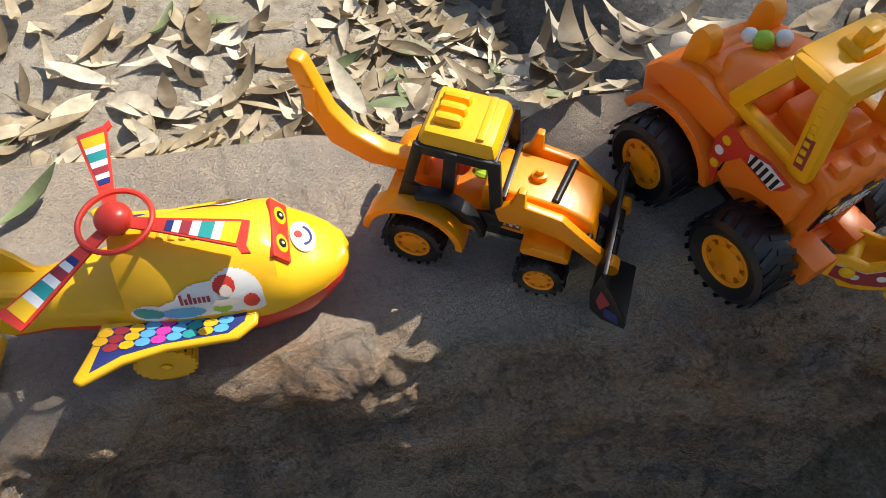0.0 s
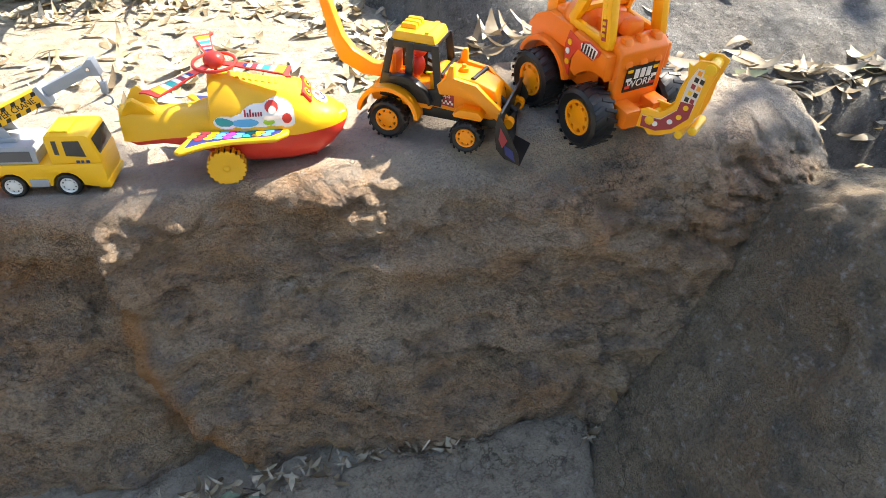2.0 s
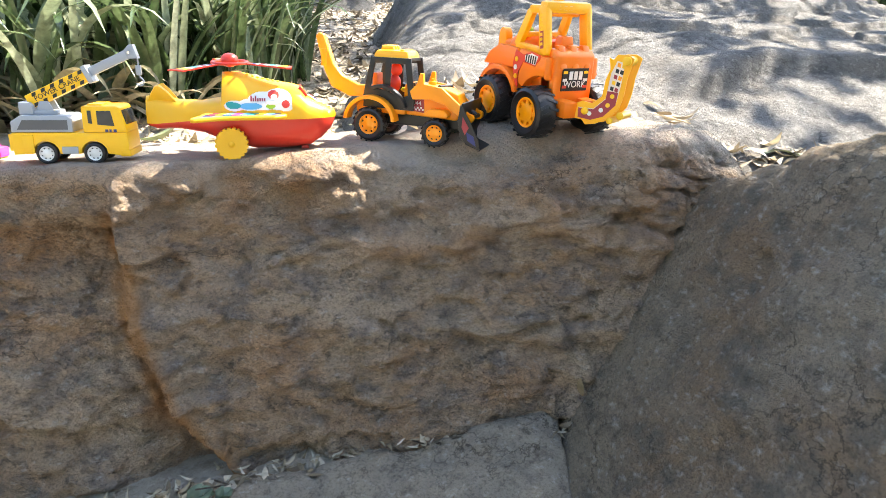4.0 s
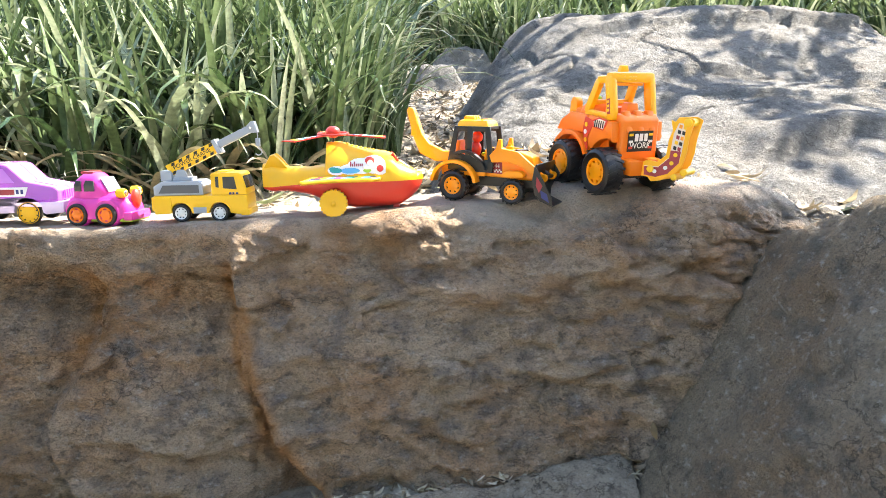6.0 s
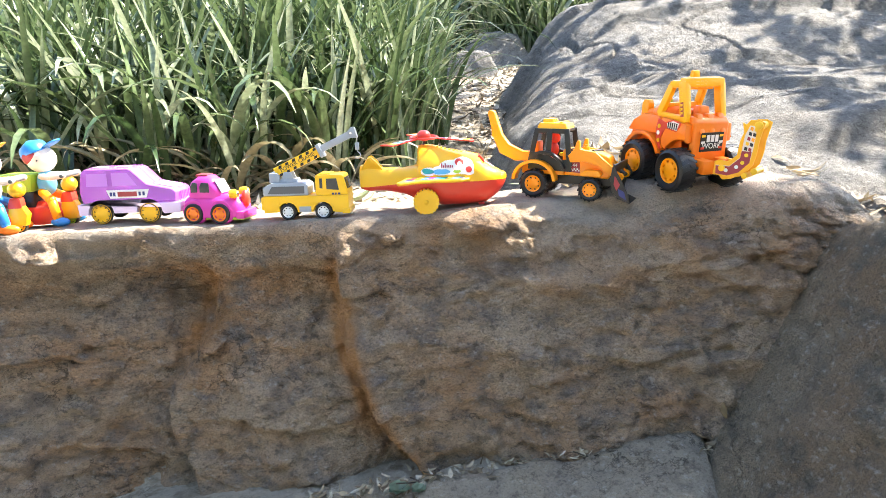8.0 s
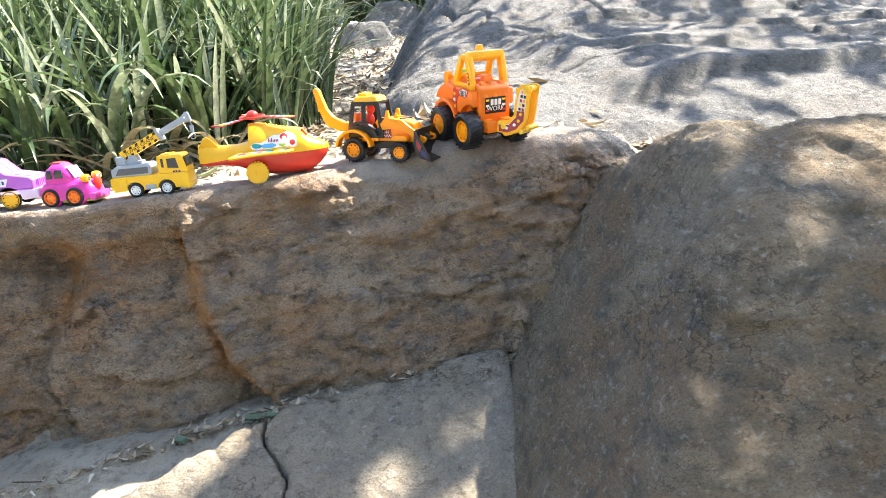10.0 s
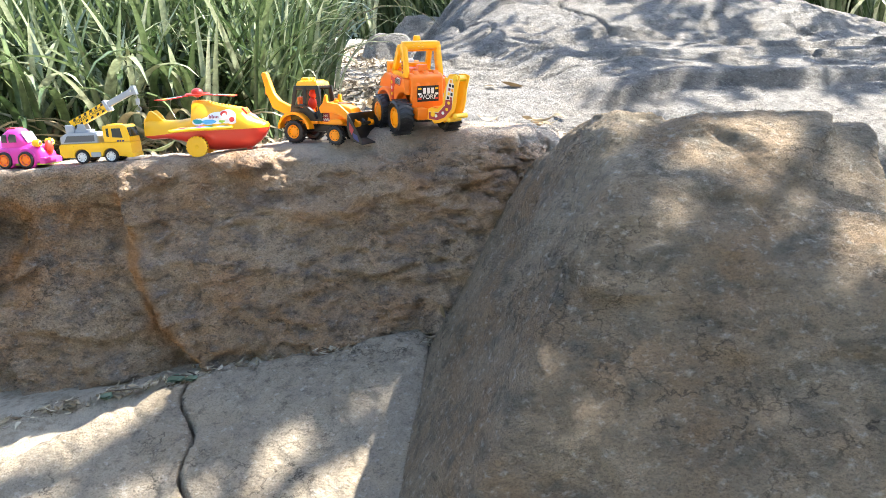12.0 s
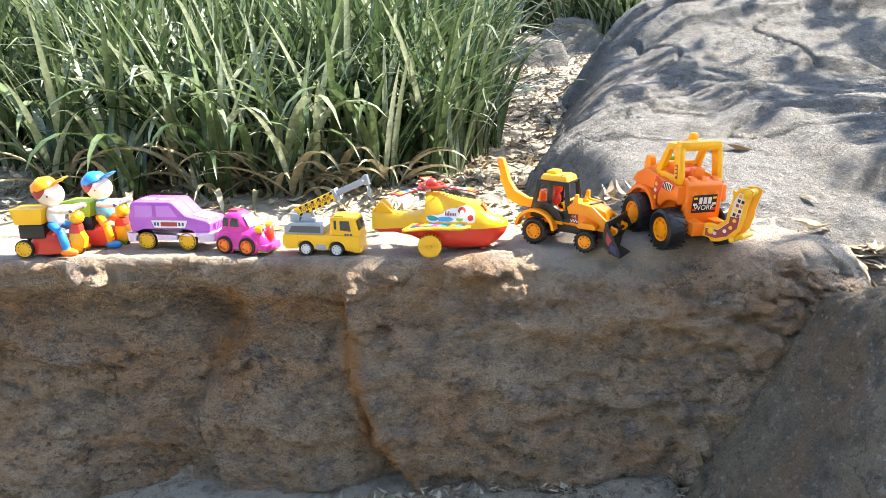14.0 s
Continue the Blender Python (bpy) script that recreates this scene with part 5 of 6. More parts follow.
for s in (-1, 1):
    ys = s * 0.0472
    stk = part("side_sticker", made(prism, [(0.006, 0.103), (0.014, 0.094), (0.040, 0.096), (0.050, 0.078), (0.046, 0.060), (0.056, 0.064), (0.062, 0.092), (0.058, 0.110), (0.040, 0.106), (0.024, 0.112), (0.004, 0.110)], ys, ys + s * 0.0008, 0), RED, dig, "red side sticker with a hazard panel")
    part("hazard_panel", made(prism, [(0.008, 0.108), (0.012, 0.096), (0.034, 0.098), (0.036, 0.105), (0.022, 0.110)], ys + s * 0.0009, ys + s * 0.0014, 0), WHI, stk)
    for k in range(5):
        part("hazard_bar", made(prism, [(0.012 + k * 0.0048, 0.097), (0.0145 + k * 0.0048, 0.097), (0.0135 + k * 0.0048, 0.1075), (0.011 + k * 0.0048, 0.1075)], ys + s * 0.0014, ys + s * 0.0018, 0), BLK, stk)
    for k, (x, z) in enumerate(((0.054, 0.098), (0.055, 0.087), (0.053, 0.075))):
        part("print_shape", made(lathe, [(0.0005, ys + s * 0.0016), (0.0035, ys + s * 0.0016), (0.0035, ys)], Matrix.Translation((x, 0, z)), 12), (YEL, WHI, YEL)[k], stk)
    bm = bmesh.new()
    lug = [(0.112 + 0.009 * math.cos(a), 0.122 + 0.012 * math.sin(a)) for a in [k * math.pi / 8 for k in range(9)]]
    prism(bm, [(0.103, 0.105), (0.121, 0.100), *lug], s * 0.022, s * 0.034, 0.002)
    part("hood_lug", bm, AMB, dig, "rounded amber lug")
for c, r, mt in (((0.090, 0.004, 0.132), 0.007, LIM), ((0.098, 0.008, 0.131), 0.0055, WHI), ((0.084, -0.007, 0.134), 0.006, WHI)):
    part("hood_ornament", made(ball, c, r, 2), mt, dig, "small pale green and white knob")
bm = bmesh.new()
box(bm, -0.040, -0.008, 0.010, 0.032, 0.034, 0.056, 0.003)
box(bm, -0.036, -0.008, -0.032, -0.010, 0.034, 0.056, 0.003)
box(bm, -0.022, -0.008, -0.030, 0.030, 0.034, 0.046, 0.002)
part("tow_block", bm, ORA, dig)
ARM = Matrix.Translation((-0.036, -0.002, 0.012)) @ Matrix.Rotation(radians(7), 4, "Y") @ Matrix.Rotation(radians(-140), 4, "Z") @ Matrix.Translation((0, 0, -0.001)) @ Matrix.Scale(0.83, 4)
arm_pts = [(-0.006, 0.028), (-0.008, 0.050), (0.006, 0.056), (0.022, 0.052), (0.036, 0.064), (0.040, 0.090), (0.046, 0.106), (0.043, 0.124), (0.050, 0.120), (0.056, 0.128), (0.072, 0.128), (0.082, 0.122), (0.078, 0.108), (0.073, 0.090), (0.070, 0.066), (0.064, 0.045), (0.050, 0.030), (0.028, 0.020), (0.012, 0.018), (0.006, 0.026)]
for s in (-1, 1):
    pl = part("arm_plate", made(prism, arm_pts, s * 0.013, s * 0.018, 0.0014, ARM @ Matrix.Translation((0.010 * (s > 0), 0, 0))), GOLD, dig, "curved golden yellow digger arm plate")
    off = ARM @ Matrix.Translation((0.010 * (s > 0), 0, 0))
    if s < 0:
        part("arm_sticker", made(prism, [(0.0, 0.030), (0.0, 0.046), (0.024, 0.044), (0.042, 0.060), (0.048, 0.100), (0.056, 0.118), (0.068, 0.116), (0.064, 0.080), (0.058, 0.050), (0.040, 0.032), (0.020, 0.026)], s * 0.0181, s * 0.0186, 0, off), CREAM, pl, "pale printed arm sticker with a red end")
        part("sticker_end", made(prism, [(0.0, 0.030), (0.0, 0.045), (0.024, 0.043), (0.042, 0.059), (0.044, 0.072), (0.061, 0.070), (0.058, 0.050), (0.040, 0.032), (0.020, 0.026)], s * 0.0186, s * 0.0188, 0, off), MAR, pl, "dark red sticker end")
        for k, (u, z, mt) in enumerate(((0.052, 0.064, YEL), (0.046, 0.050, YEL), (0.036, 0.042, WHI), (0.018, 0.036, WHI))):
            part("print_shape", made(lathe, [(0.0005, s * 0.0191), (0.0036, s * 0.0191), (0.0036, s * 0.0188)], off @ Matrix.Translation((u, 0, z)), 12), mt, pl)
        for k in range(5):
            z = 0.074 + 0.009 * k
            u = 0.0475 + k * 0.0022
            for j in range(2):
                mt = (BLK, YEL, MAR, BLK, AMB)[(k + 2 * j) % 5]
                part("print_shape", made(prism, [(u + j * 0.007, z - j * 0.002), (u + j * 0.007 + 0.001, z + 0.006 - j * 0.002), (u + j * 0.007 + 0.006, z + 0.004 - j * 0.002), (u + j * 0.007 + 0.005, z - 0.002 - j * 0.002)], s * 0.0186, s * 0.0190, 0, off), mt, pl)
for u, z, r in ((0.066, 0.034, 0.005), (0.070, 0.118, 0.006), (0.010, 0.040, 0.005), (0.050, 0.026, 0.0045)):
    part("arm_pin", made(rod, ARM @ Vector((u, -0.021, z)), ARM @ Vector((u + 0.010, 0.023, z)), r, 16), YEL, dig)
part("axle", made(rod, (0, -0.05, 0.0358), (0, 0.05, 0.0358), 0.006), BLK, dig)
part("under_frame", made(box, -0.018, 0.12, -0.024, 0.024, 0.026, 0.046, 0.003), BLK, dig)
for s in (-1, 1):
    wheel(dig, 0.0, s * 0.052, 0.0358, 0.0345, 0.032, s, AMB, 0.58, 20, 8, tooth=0.022)
    wheel(dig, 0.092, s * 0.052, 0.0353, 0.0340, 0.032, s, AMB, 0.58, 20, 8, tooth=0.022)


# ---- two riding dolls on tricycles ----
def doll_mesh(bm_parts):
    bm = bmesh.new()
    mats = []
    for build, mat in bm_parts:
        before = len(bm.faces)
        build(bm)
        if mat not in mats:
            mats.append(mat)
        bm.faces.ensure_lookup_table()
        for f in bm.faces[before:]:
            f.material_index = mats.index(mat)
            f.smooth = True
    me = bpy.data.meshes.new("doll")
    bm.to_mesh(me)
    bm.free()
    for m in mats:
        me.materials.append(m)
    return me


def limb(bm, pts, r):
    for p, q in zip(pts, pts[1:]):
        rod(bm, p, q, r, 12)
    for p in pts:
        ball(bm, p, r, 2)


def rider(m, cap, shirt, pants, shoes, bin_mat, rim_mat, look_words, trike_words):
    t = thing("toy_tricycle", m, trike_words, "toy tricycle", "row of toys")
    bm = bmesh.new()
    loft(bm, [(0.006, 0.010, 0.010, 0.030), (0.016, 0.018, 0.006, 0.042), (0.04, 0.020, 0.005, 0.044), (0.066, 0.018, 0.006, 0.040), (0.078, 0.010, 0.010, 0.034)], 3)
    part("body", bm, RED, t, "red moulded tricycle body")
    part("seat_block", made(box, -0.008, 0.038, -0.018, 0.018, 0.034, 0.060, 0.003), BLK, t)
    bm = bmesh.new()
    box(bm, -0.012, 0.036, -0.020, 0.020, 0.060, 0.090, 0.003, pose(0.0, 0, 0, 0, 0, 0), 1.22)
    part("bin", bm, bin_mat, t, "open plastic bin behind the seat")
    bm = bmesh.new()
    prism(bm, [(0.070, 0.012), (0.100, 0.012), (0.104, 0.030), (0.096, 0.046), (0.078, 0.046)], -0.009, 0.009, 0.003)
    part("front_fender", bm, LEM, t)
    bm = bmesh.new()
    prism(bm, [(0.074, 0.040), (0.098, 0.040), (0.096, 0.058), (0.080, 0.058)], -0.010, 0.010, 0.004)
    part("fork_head", bm, RED, t)
    part("front_ball", made(ball, (0.090, 0, 0.070), (0.0130, 0.0130, 0.0130)), LEM, t, "round pale yellow ball on the handlebar")
    part("handlebar", made(rod, (0.094, -0.030, 0.086), (0.094, 0.030, 0.086), 0.003), DGRY, t)
    for s in (-1, 1):
        wheel(t, 0.0, s * 0.020, 0.0166, 0.0166, 0.010, s, rim_mat, 0.85, 0, 10)
    wheel(t, 0.086, 0.0, 0.013, 0.013, 0.010, -1, rim_mat, 0.8, 0, 8)

    def hat(bm):
        loft(bm, [(-0.022, 0.008, 0.0, 0.008), (-0.017, 0.018, 0.0, 0.018), (0, 0.0255, 0.0, 0.024), (0.015, 0.020, 0.0, 0.019), (0.021, 0.010, 0.0, 0.010)], 2.2)
        new_v = list(bm.verts)
        bmesh.ops.transform(bm, matrix=pose(0.042, 0, 0.122, 0, -22, 0), verts=new_v)

    def brim(bm):
        n0 = len(bm.verts)
        ball(bm, (0, 0, 0), (0.017, 0.017, 0.0025), 2)
        bm.verts.ensure_lookup_table()
        bmesh.ops.transform(bm, matrix=pose(0.069, 0, 0.138, 0, -28, 0), verts=bm.verts[n0:])

    me = doll_mesh([
        (hat, cap), (brim, cap),
        (lambda b: ball(b, (0.049, 0, 0.113), (0.0235, 0.0235, 0.0225)), CREAM),
        (lambda b: ball(b, (0.041, 0, 0.118), (0.0215, 0.0245, 0.018)), MAR),
        (lambda b: [ball(b, (0.0695, s * 0.009, 0.114), 0.0016, 2) for s in (-1, 1)], BLK),
        (lambda b: [ball(b, (0.054, s * 0.0225, 0.112), 0.0016, 2) for s in (-1, 1)], BLK),
        (lambda b: ball(b, (0.053, 0, 0.074), (0.015, 0.016, 0.022)), shirt),
        (lambda b: [limb(b, [(0.054, s * 0.016, 0.085), (0.074, s * 0.024, 0.084), (0.094, s * 0.024, 0.087)], 0.0052) for s in (-1, 1)], CREAM),
        (lambda b: [limb(b, [(0.050, s * 0.012, 0.058), (0.070, s * 0.024, 0.046), (0.076, s * 0.025, 0.018)], 0.0075) for s in (-1, 1)], pants),
        (lambda b: [ball(b, (0.081, s * 0.026, 0.010), (0.016, 0.008, 0.008)) for s in (-1, 1)], shoes)])
    d = tagged(new("riding_doll", me), look_words, "doll", "row of toys")
    d.matrix_world = m


rider(pose(-0.452, 0.132, -0.010, 0, 0, -8), BLU, SKYB, AMB, BLU, LIM, LIM,
      "plastic boy doll with blue cap and orange trousers on a tricycle", "red toy tricycle with lime wheels and a lime bin")
rider(pose(-0.512, 0.060, -0.010, 0, 0, 2), AMB, WHI, BLU, ORA, YEL, LEM,
      "plastic boy doll with orange cap and blue trousers on a tricycle", "red toy tricycle with yellow wheels and a yellow bin")


# ---- strap-leaved plants ----
def blade(bm, base, az, length, width, lean, bend, fold=0.25, n=9, twist=0.0):
    """One long pointed leaf, folded along its middle."""
    d = Vector((math.cos(az), math.sin(az), 0))
    p = Vector(base)
    prev = None
    for k in range(n + 1):
        s = k / n
        th = lean + bend * s ** 1.7
        if k:
            p = p + (d * math.sin(th) + Vector((0, 0, 1)) * math.cos(th)) * (length / n)
        w = width * 0.5 * min(1.0, 0.55 + 1.4 * s) * max(0.02, 1 - s ** 3.2)
        a = az + math.pi / 2 + twist * s
        side = Vector((math.cos(a), math.sin(a), 0))
        nrm = (d * math.cos(th) - Vector((0, 0, 1)) * math.sin(th))
        row = [bm.verts.new(p - side * w - nrm * w * fold), bm.verts.new(p + nrm * w * fold * 0.4), bm.verts.new(p + side * w - nrm * w * fold)]
        if prev:
            for i in range(2):
                f = bm.faces.new((prev[i], prev[i + 1], row[i + 1], row[i]))
                f.smooth = True
        prev = row


GREEN = leaf_mat("strap_leaf", (0.04, 0.075, 0.026), (0.14, 0.195, 0.09), (0.46, 0.51, 0.36), 0.20, 0.25, True)
GREENI = leaf_mat("strap_leaves", (0.04, 0.075, 0.026), (0.14, 0.195, 0.09), (0.46, 0.51, 0.36), 0.20, 0.25, False)
DRY = leaf_mat("dry_leaf", (0.17, 0.12, 0.065), (0.50, 0.40, 0.25), (0.80, 0.73, 0.58), 0.6, 0.15, True)
DRYI = leaf_mat("dry_leaves", (0.14, 0.10, 0.055), (0.48, 0.38, 0.24), (0.78, 0.70, 0.54), 0.6, 0.15, False)
FRESH = leaf_mat("greenish_leaf", (0.16, 0.20, 0.09), (0.22, 0.26, 0.12), (0.34, 0.35, 0.20), 0.5, 0.15, True)
# Darker, greyer litter for the ground further back.
DULL = leaf_mat("dull_leaves", (0.12, 0.095, 0.07), (0.24, 0.20, 0.15), (0.48, 0.43, 0.34), 0.7, 0.1, False)
WILT = leaf_mat("wilted_leaf", (0.20, 0.18, 0.10), (0.36, 0.32, 0.20), (0.52, 0.46, 0.32), 0.6, 0.15, True)
BARK = stone_mat("bark", (0.16, 0.12, 0.085), (0.12, 0.09, 0.06), (0.20, 0.17, 0.13), 3.0, 0.9)
rng = random.Random(5)

leaf_shapes = []
for i in range(14):
    bm = bmesh.new()
    blade(bm, (0, 0, 0), 0, rng.uniform(0.38, 0.68), rng.uniform(0.025, 0.042), rng.uniform(0.05, 0.35), rng.uniform(0.2, 1.3) if i % 3 else rng.uniform(1.5, 2.3), 0.25, 10, rng.uniform(-0.7, 0.7))
    me = bpy.data.meshes.new("leaf")
    bm.to_mesh(me)
    bm.free()
    me.materials.append(GREEN)
    leaf_shapes.append(me)
wilt_shapes = []
for i in range(6):
    bm = bmesh.new()
    blade(bm, (0, 0, 0), 0, rng.uniform(0.26, 0.44), rng.uniform(0.020, 0.034), rng.uniform(0.4, 0.9), rng.uniform(0.9, 2.0), 0.4, 9, rng.uniform(-1.5, 1.5))
    me = bpy.data.meshes.new("leaf")
    bm.to_mesh(me)
    bm.free()
    me.materials.append(WILT)
    wilt_shapes.append(me)

for i in range(32):
    x = -1.10 + 0.080 * (i % 16) + rng.uniform(-0.04, 0.04)
    y = 1.17 + rng.uniform(-0.06, 0.14) + 0.25 * max(0.0, x - 0.1) ** 0.8 + 0.22 * (i // 16)
    pl = thing("strap_leaf_plant", pose(x, y, ground_z(x, y) - 0.01), "clump of long green strap leaves, wilted brown at the base", "plant", "strap-leaved plants")
    for k in range(22):
        wilted = k >= 13
        ob = new("leaf", rng.choice(wilt_shapes if wilted else leaf_shapes))
        ob.parent = pl
        ob.matrix_basis = pose(rng.uniform(-0.05, 0.05), rng.uniform(-0.04, 0.06), 0, 0, 0, rng.uniform(0, 360)) @ Matrix.Scale(rng.uniform(0.75, 1.15), 4)

clump_shapes = []
for i in range(7):
    bm = bmesh.new()
    for k in range(38):
        az = rng.uniform(0, 2 * math.pi)
        blade(bm, (rng.uniform(-0.08, 0.08), rng.uniform(-0.08, 0.08), 0), az, rng.uniform(0.45, 0.85), rng.uniform(0.020, 0.036), rng.uniform(0.0, 0.3), rng.uniform(0.2, 1.4) if k % 5 else rng.uniform(1.4, 2.2), 0.25, 8, rng.uniform(-0.6, 0.6))
    me = bpy.data.meshes.new("strap_leaf_plant")
    bm.to_mesh(me)
    bm.free()
    me.materials.append(GREENI)
    clump_shapes.append(me)


def clump(x, y, s):
    ob = tagged(new("strap_leaf_plant", rng.choice(clump_shapes)), "dense clump of glossy dark green strap leaves", "plant", "strap-leaved plants")
    ob.matrix_world = pose(x, y, ground_z(x, y) - 0.02, rng.uniform(-6, 6), rng.uniform(-6, 6), rng.uniform(0, 360)) @ Matrix.Scale(s, 4)


for x, y in ((0.20, 1.42), (0.30, 1.5), (0.38, 1.62), (0.30, 1.72), (0.44, 1.8), (0.24, 1.34)):
    clump(x, y, rng.uniform(0.75, 0.95))
for row in range(6):
    y0 = 1.55 + row * 0.22
    n = 13 + row
    right = 0.27 + 0.035 * row
    for i in range(n):
        x = -1.5 - 0.12 * row + (right + 1.5 + 0.12 * row) * i / (n - 1) + rng.uniform(-0.05, 0.05)
        clump(x, y0 + rng.uniform(-0.08, 0.08), rng.uniform(0.85, 1.15) * (1 + 0.04 * row))
for i in range(26):
    clump(rng.uniform(1.35, 2.9), rng.uniform(5.0, 6.2), rng.uniform(1.0, 1.4))
for i in range(46):
    clump(-3.5 + 0.24 * i + rng.uniform(-0.1, 0.1), rng.uniform(6.4, 7.6), rng.uniform(1.7, 2.6))
for i in range(40):
    clump(2.6 + 0.13 * i, rng.uniform(4.7, 6.3), rng.uniform(1.4, 2.0))


# ---- litter ----
def dry_shape(bm, m, length, width, curl, bend):
    n = 6
    prev = None
    for k in range(n + 1):
        s = k / n
        w = width * 0.5 * math.sin(math.pi * min(0.98, max(0.03, s ** 0.85)))
        x = length * (s - 0.5)
        z = bend * (x * x) / length * 4
        row = [bm.verts.new(m @ Vector((x, -w, z + curl * w))), bm.verts.new(m @ Vector((x, 0, z))), bm.verts.new(m @ Vector((x, w, z + curl * w)))]
        if prev:
            for i in range(2):
                f = bm.faces.new((prev[i], prev[i + 1], row[i + 1], row[i]))
                f.smooth = True
        prev = row


def floor_z(x, y):
    z = ground_z(x, y)
    if 0.29 < x < 4.6 and 0.09 < y < 4.5:
        z = max(z, bedrock_z(x, y))
    if -1.5 < x < 1.2 and edge_y(x) < y < back_y(x) + 0.03:
        z = max(z, top_z(x, y))
    return z


def on_rock(x, y):
    return floor_z(x, y) > ground_z(x, y) + 0.02


dry_shapes = []
for i in range(14):
    bm = bmesh.new()
    dry_shape(bm, Matrix(), rng.uniform(0.030, 0.080), rng.uniform(0.009, 0.022), rng.uniform(-0.15, 0.3) if i % 4 else 0.9, rng.uniform(-0.3, 0.4))
    me = bpy.data.meshes.new("dry_leaf")
    bm.to_mesh(me)
    bm.free()
    me.materials.append(FRESH if i % 5 == 4 else DRY)
    dry_shapes.append(me)
count = 0
while count < 290:
    x, y = rng.uniform(-0.3, 1.15), rng.uniform(0.14, 0.75)
    dense = 1.0 if (y < back_y(x) + 0.09 or x > 0.42) else 0.3
    if (on_rock(x, y) and rng.random() > 0.02) or rng.random() > dense:
        continue
    ob = tagged(new("dry_leaf", rng.choice(dry_shapes)), "curled pale brown dry leaf on the soil", "leaf", "fallen dry leaves")
    ob.matrix_world = pose(x, y, floor_z(x, y) + rng.uniform(0.003, 0.010), rng.uniform(-16, 16), rng.uniform(-14, 14), rng.uniform(0, 360))
    count += 1


big_shapes = []
for i in range(8):
    bm = bmesh.new()
    dry_shape(bm, Matrix(), rng.uniform(0.07, 0.11), rng.uniform(0.020, 0.032), rng.uniform(-0.2, 0.5), rng.uniform(-0.2, 0.3))
    me = bpy.data.meshes.new("dry_leaf")
    bm.to_mesh(me)
    bm.free()
    me.materials.append(FRESH if i % 3 == 2 else DRY)
    big_shapes.append(me)
for i in range(48):
    if i < 14:
        x, y = rng.uniform(0.0, 0.55), rng.uniform(0.30, 0.62)
    elif i < 20:
        x, y = rng.uniform(-0.3, 0.4), rng.uniform(0.34, 0.42)
    else:
        x, y = rng.uniform(0.5, 1.45), rng.uniform(0.13, 0.24)
    ob = tagged(new("dry_leaf", rng.choice(big_shapes)), "large pale fallen leaf lying in the litter", "leaf", "fallen dry leaves")
    ob.matrix_world = pose(x, y, floor_z(x, y) + rng.uniform(0.006, 0.014), rng.uniform(-16, 16), rng.uniform(-14, 14), rng.uniform(0, 360))


def crevice():
    x = rng.uniform(0.45, 1.7)
    y = rng.gauss(0.175, 0.035) if x < 1.15 else rng.uniform(-0.1, 0.22)
    return x, y, floor_z(x, y) + rng.uniform(0.0, 0.012)


def litter(name, n, spot, size, mat, label):
    bm = bmesh.new()
    verts, faces = [], []
    for i in range(n):
        x, y, z = spot()
        m = pose(x, y, z + rng.uniform(0.002, 0.010), rng.uniform(-18, 18), rng.uniform(-16, 16), rng.uniform(0, 360))
        dry_shape(bm, m, rng.uniform(*size), rng.uniform(*size) * 0.30, rng.uniform(-0.3, 0.6), rng.uniform(-0.3, 0.4))
    me = bpy.data.meshes.new(name)
    bm.to_mesh(me)
    bm.free()
    put(name, me, mat, label, "leaf litter", "stuff")


def behind():
    while True:
        x, y = rng.uniform(-1.4, 1.25), 0.14 + 1.5 * rng.random() ** 1.2
        if not on_rock(x, y) and (rng.random() < (0.9 if (y < back_y(x) + 0.15 or y > 0.85 or x > 0.4) else 0.10)):
            return x, y, ground_z(x, y)


def far_back():
    while True:
        x, y = rng.uniform(0.1, 2.2), rng.uniform(1.1, 5.2)
        if not on_rock(x, y):
            return x, y, ground_z(x, y)


def foot():
    x = rng.uniform(-0.42, 0.66)
    return x, -0.118 - 0.05 * sstep(x, 0.3, 0.65) + rng.gauss(0, 0.014), interp(x, (-0.4, -0.2, 0.17, 0.55, 0.66), (-0.49, -0.475, -0.415, -0.375, -0.37)) + rng.uniform(-0.01, 0.004)


def gap():
    k = rng.random()
    return 0.655 - 0.10 * k + rng.gauss(0, 0.008), -0.17 - 0.36 * k, -0.385 - 0.13 * k + rng.uniform(-0.01, 0.004)


litter("leaf_litter", 1500, behind, (0.025, 0.085), DRYI, "pale dry leaves scattered over the soil")
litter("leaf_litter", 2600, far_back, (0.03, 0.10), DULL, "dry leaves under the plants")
litter("leaf_litter", 520, crevice, (0.03, 0.08), DRYI, "dry leaves heaped in the gap between two rocks")
litter("leaf_litter", 420, foot, (0.008, 0.034), DRYI, "crumbled leaves and twigs at the foot of the rock")
litter("leaf_litter", 110, gap, (0.008, 0.026), DRYI, "leaf crumbs in the gap beside the boulder")

# ---- the tree whose crown throws the dappled shade ----
tree = thing("shade_tree", pose(6.0, -1.7, 0.0), "tall tree with a leafy spreading crown", "tree")
bm = bmesh.new()


def branch(bm, pts, r0, r1):
    n = len(pts) - 1
    for k in range(n):
        p, q = Vector(pts[k]), Vector(pts[k + 1])
        m = Matrix.Translation(p) @ (q - p).to_track_quat("Y", "Z").to_matrix().to_4x4()
        ra, rb = r0 + (r1 - r0) * k / n, r0 + (r1 - r0) * (k + 1) / n
        lathe(bm, [(ra, 0), (rb, (q - p).length)], m, 12)


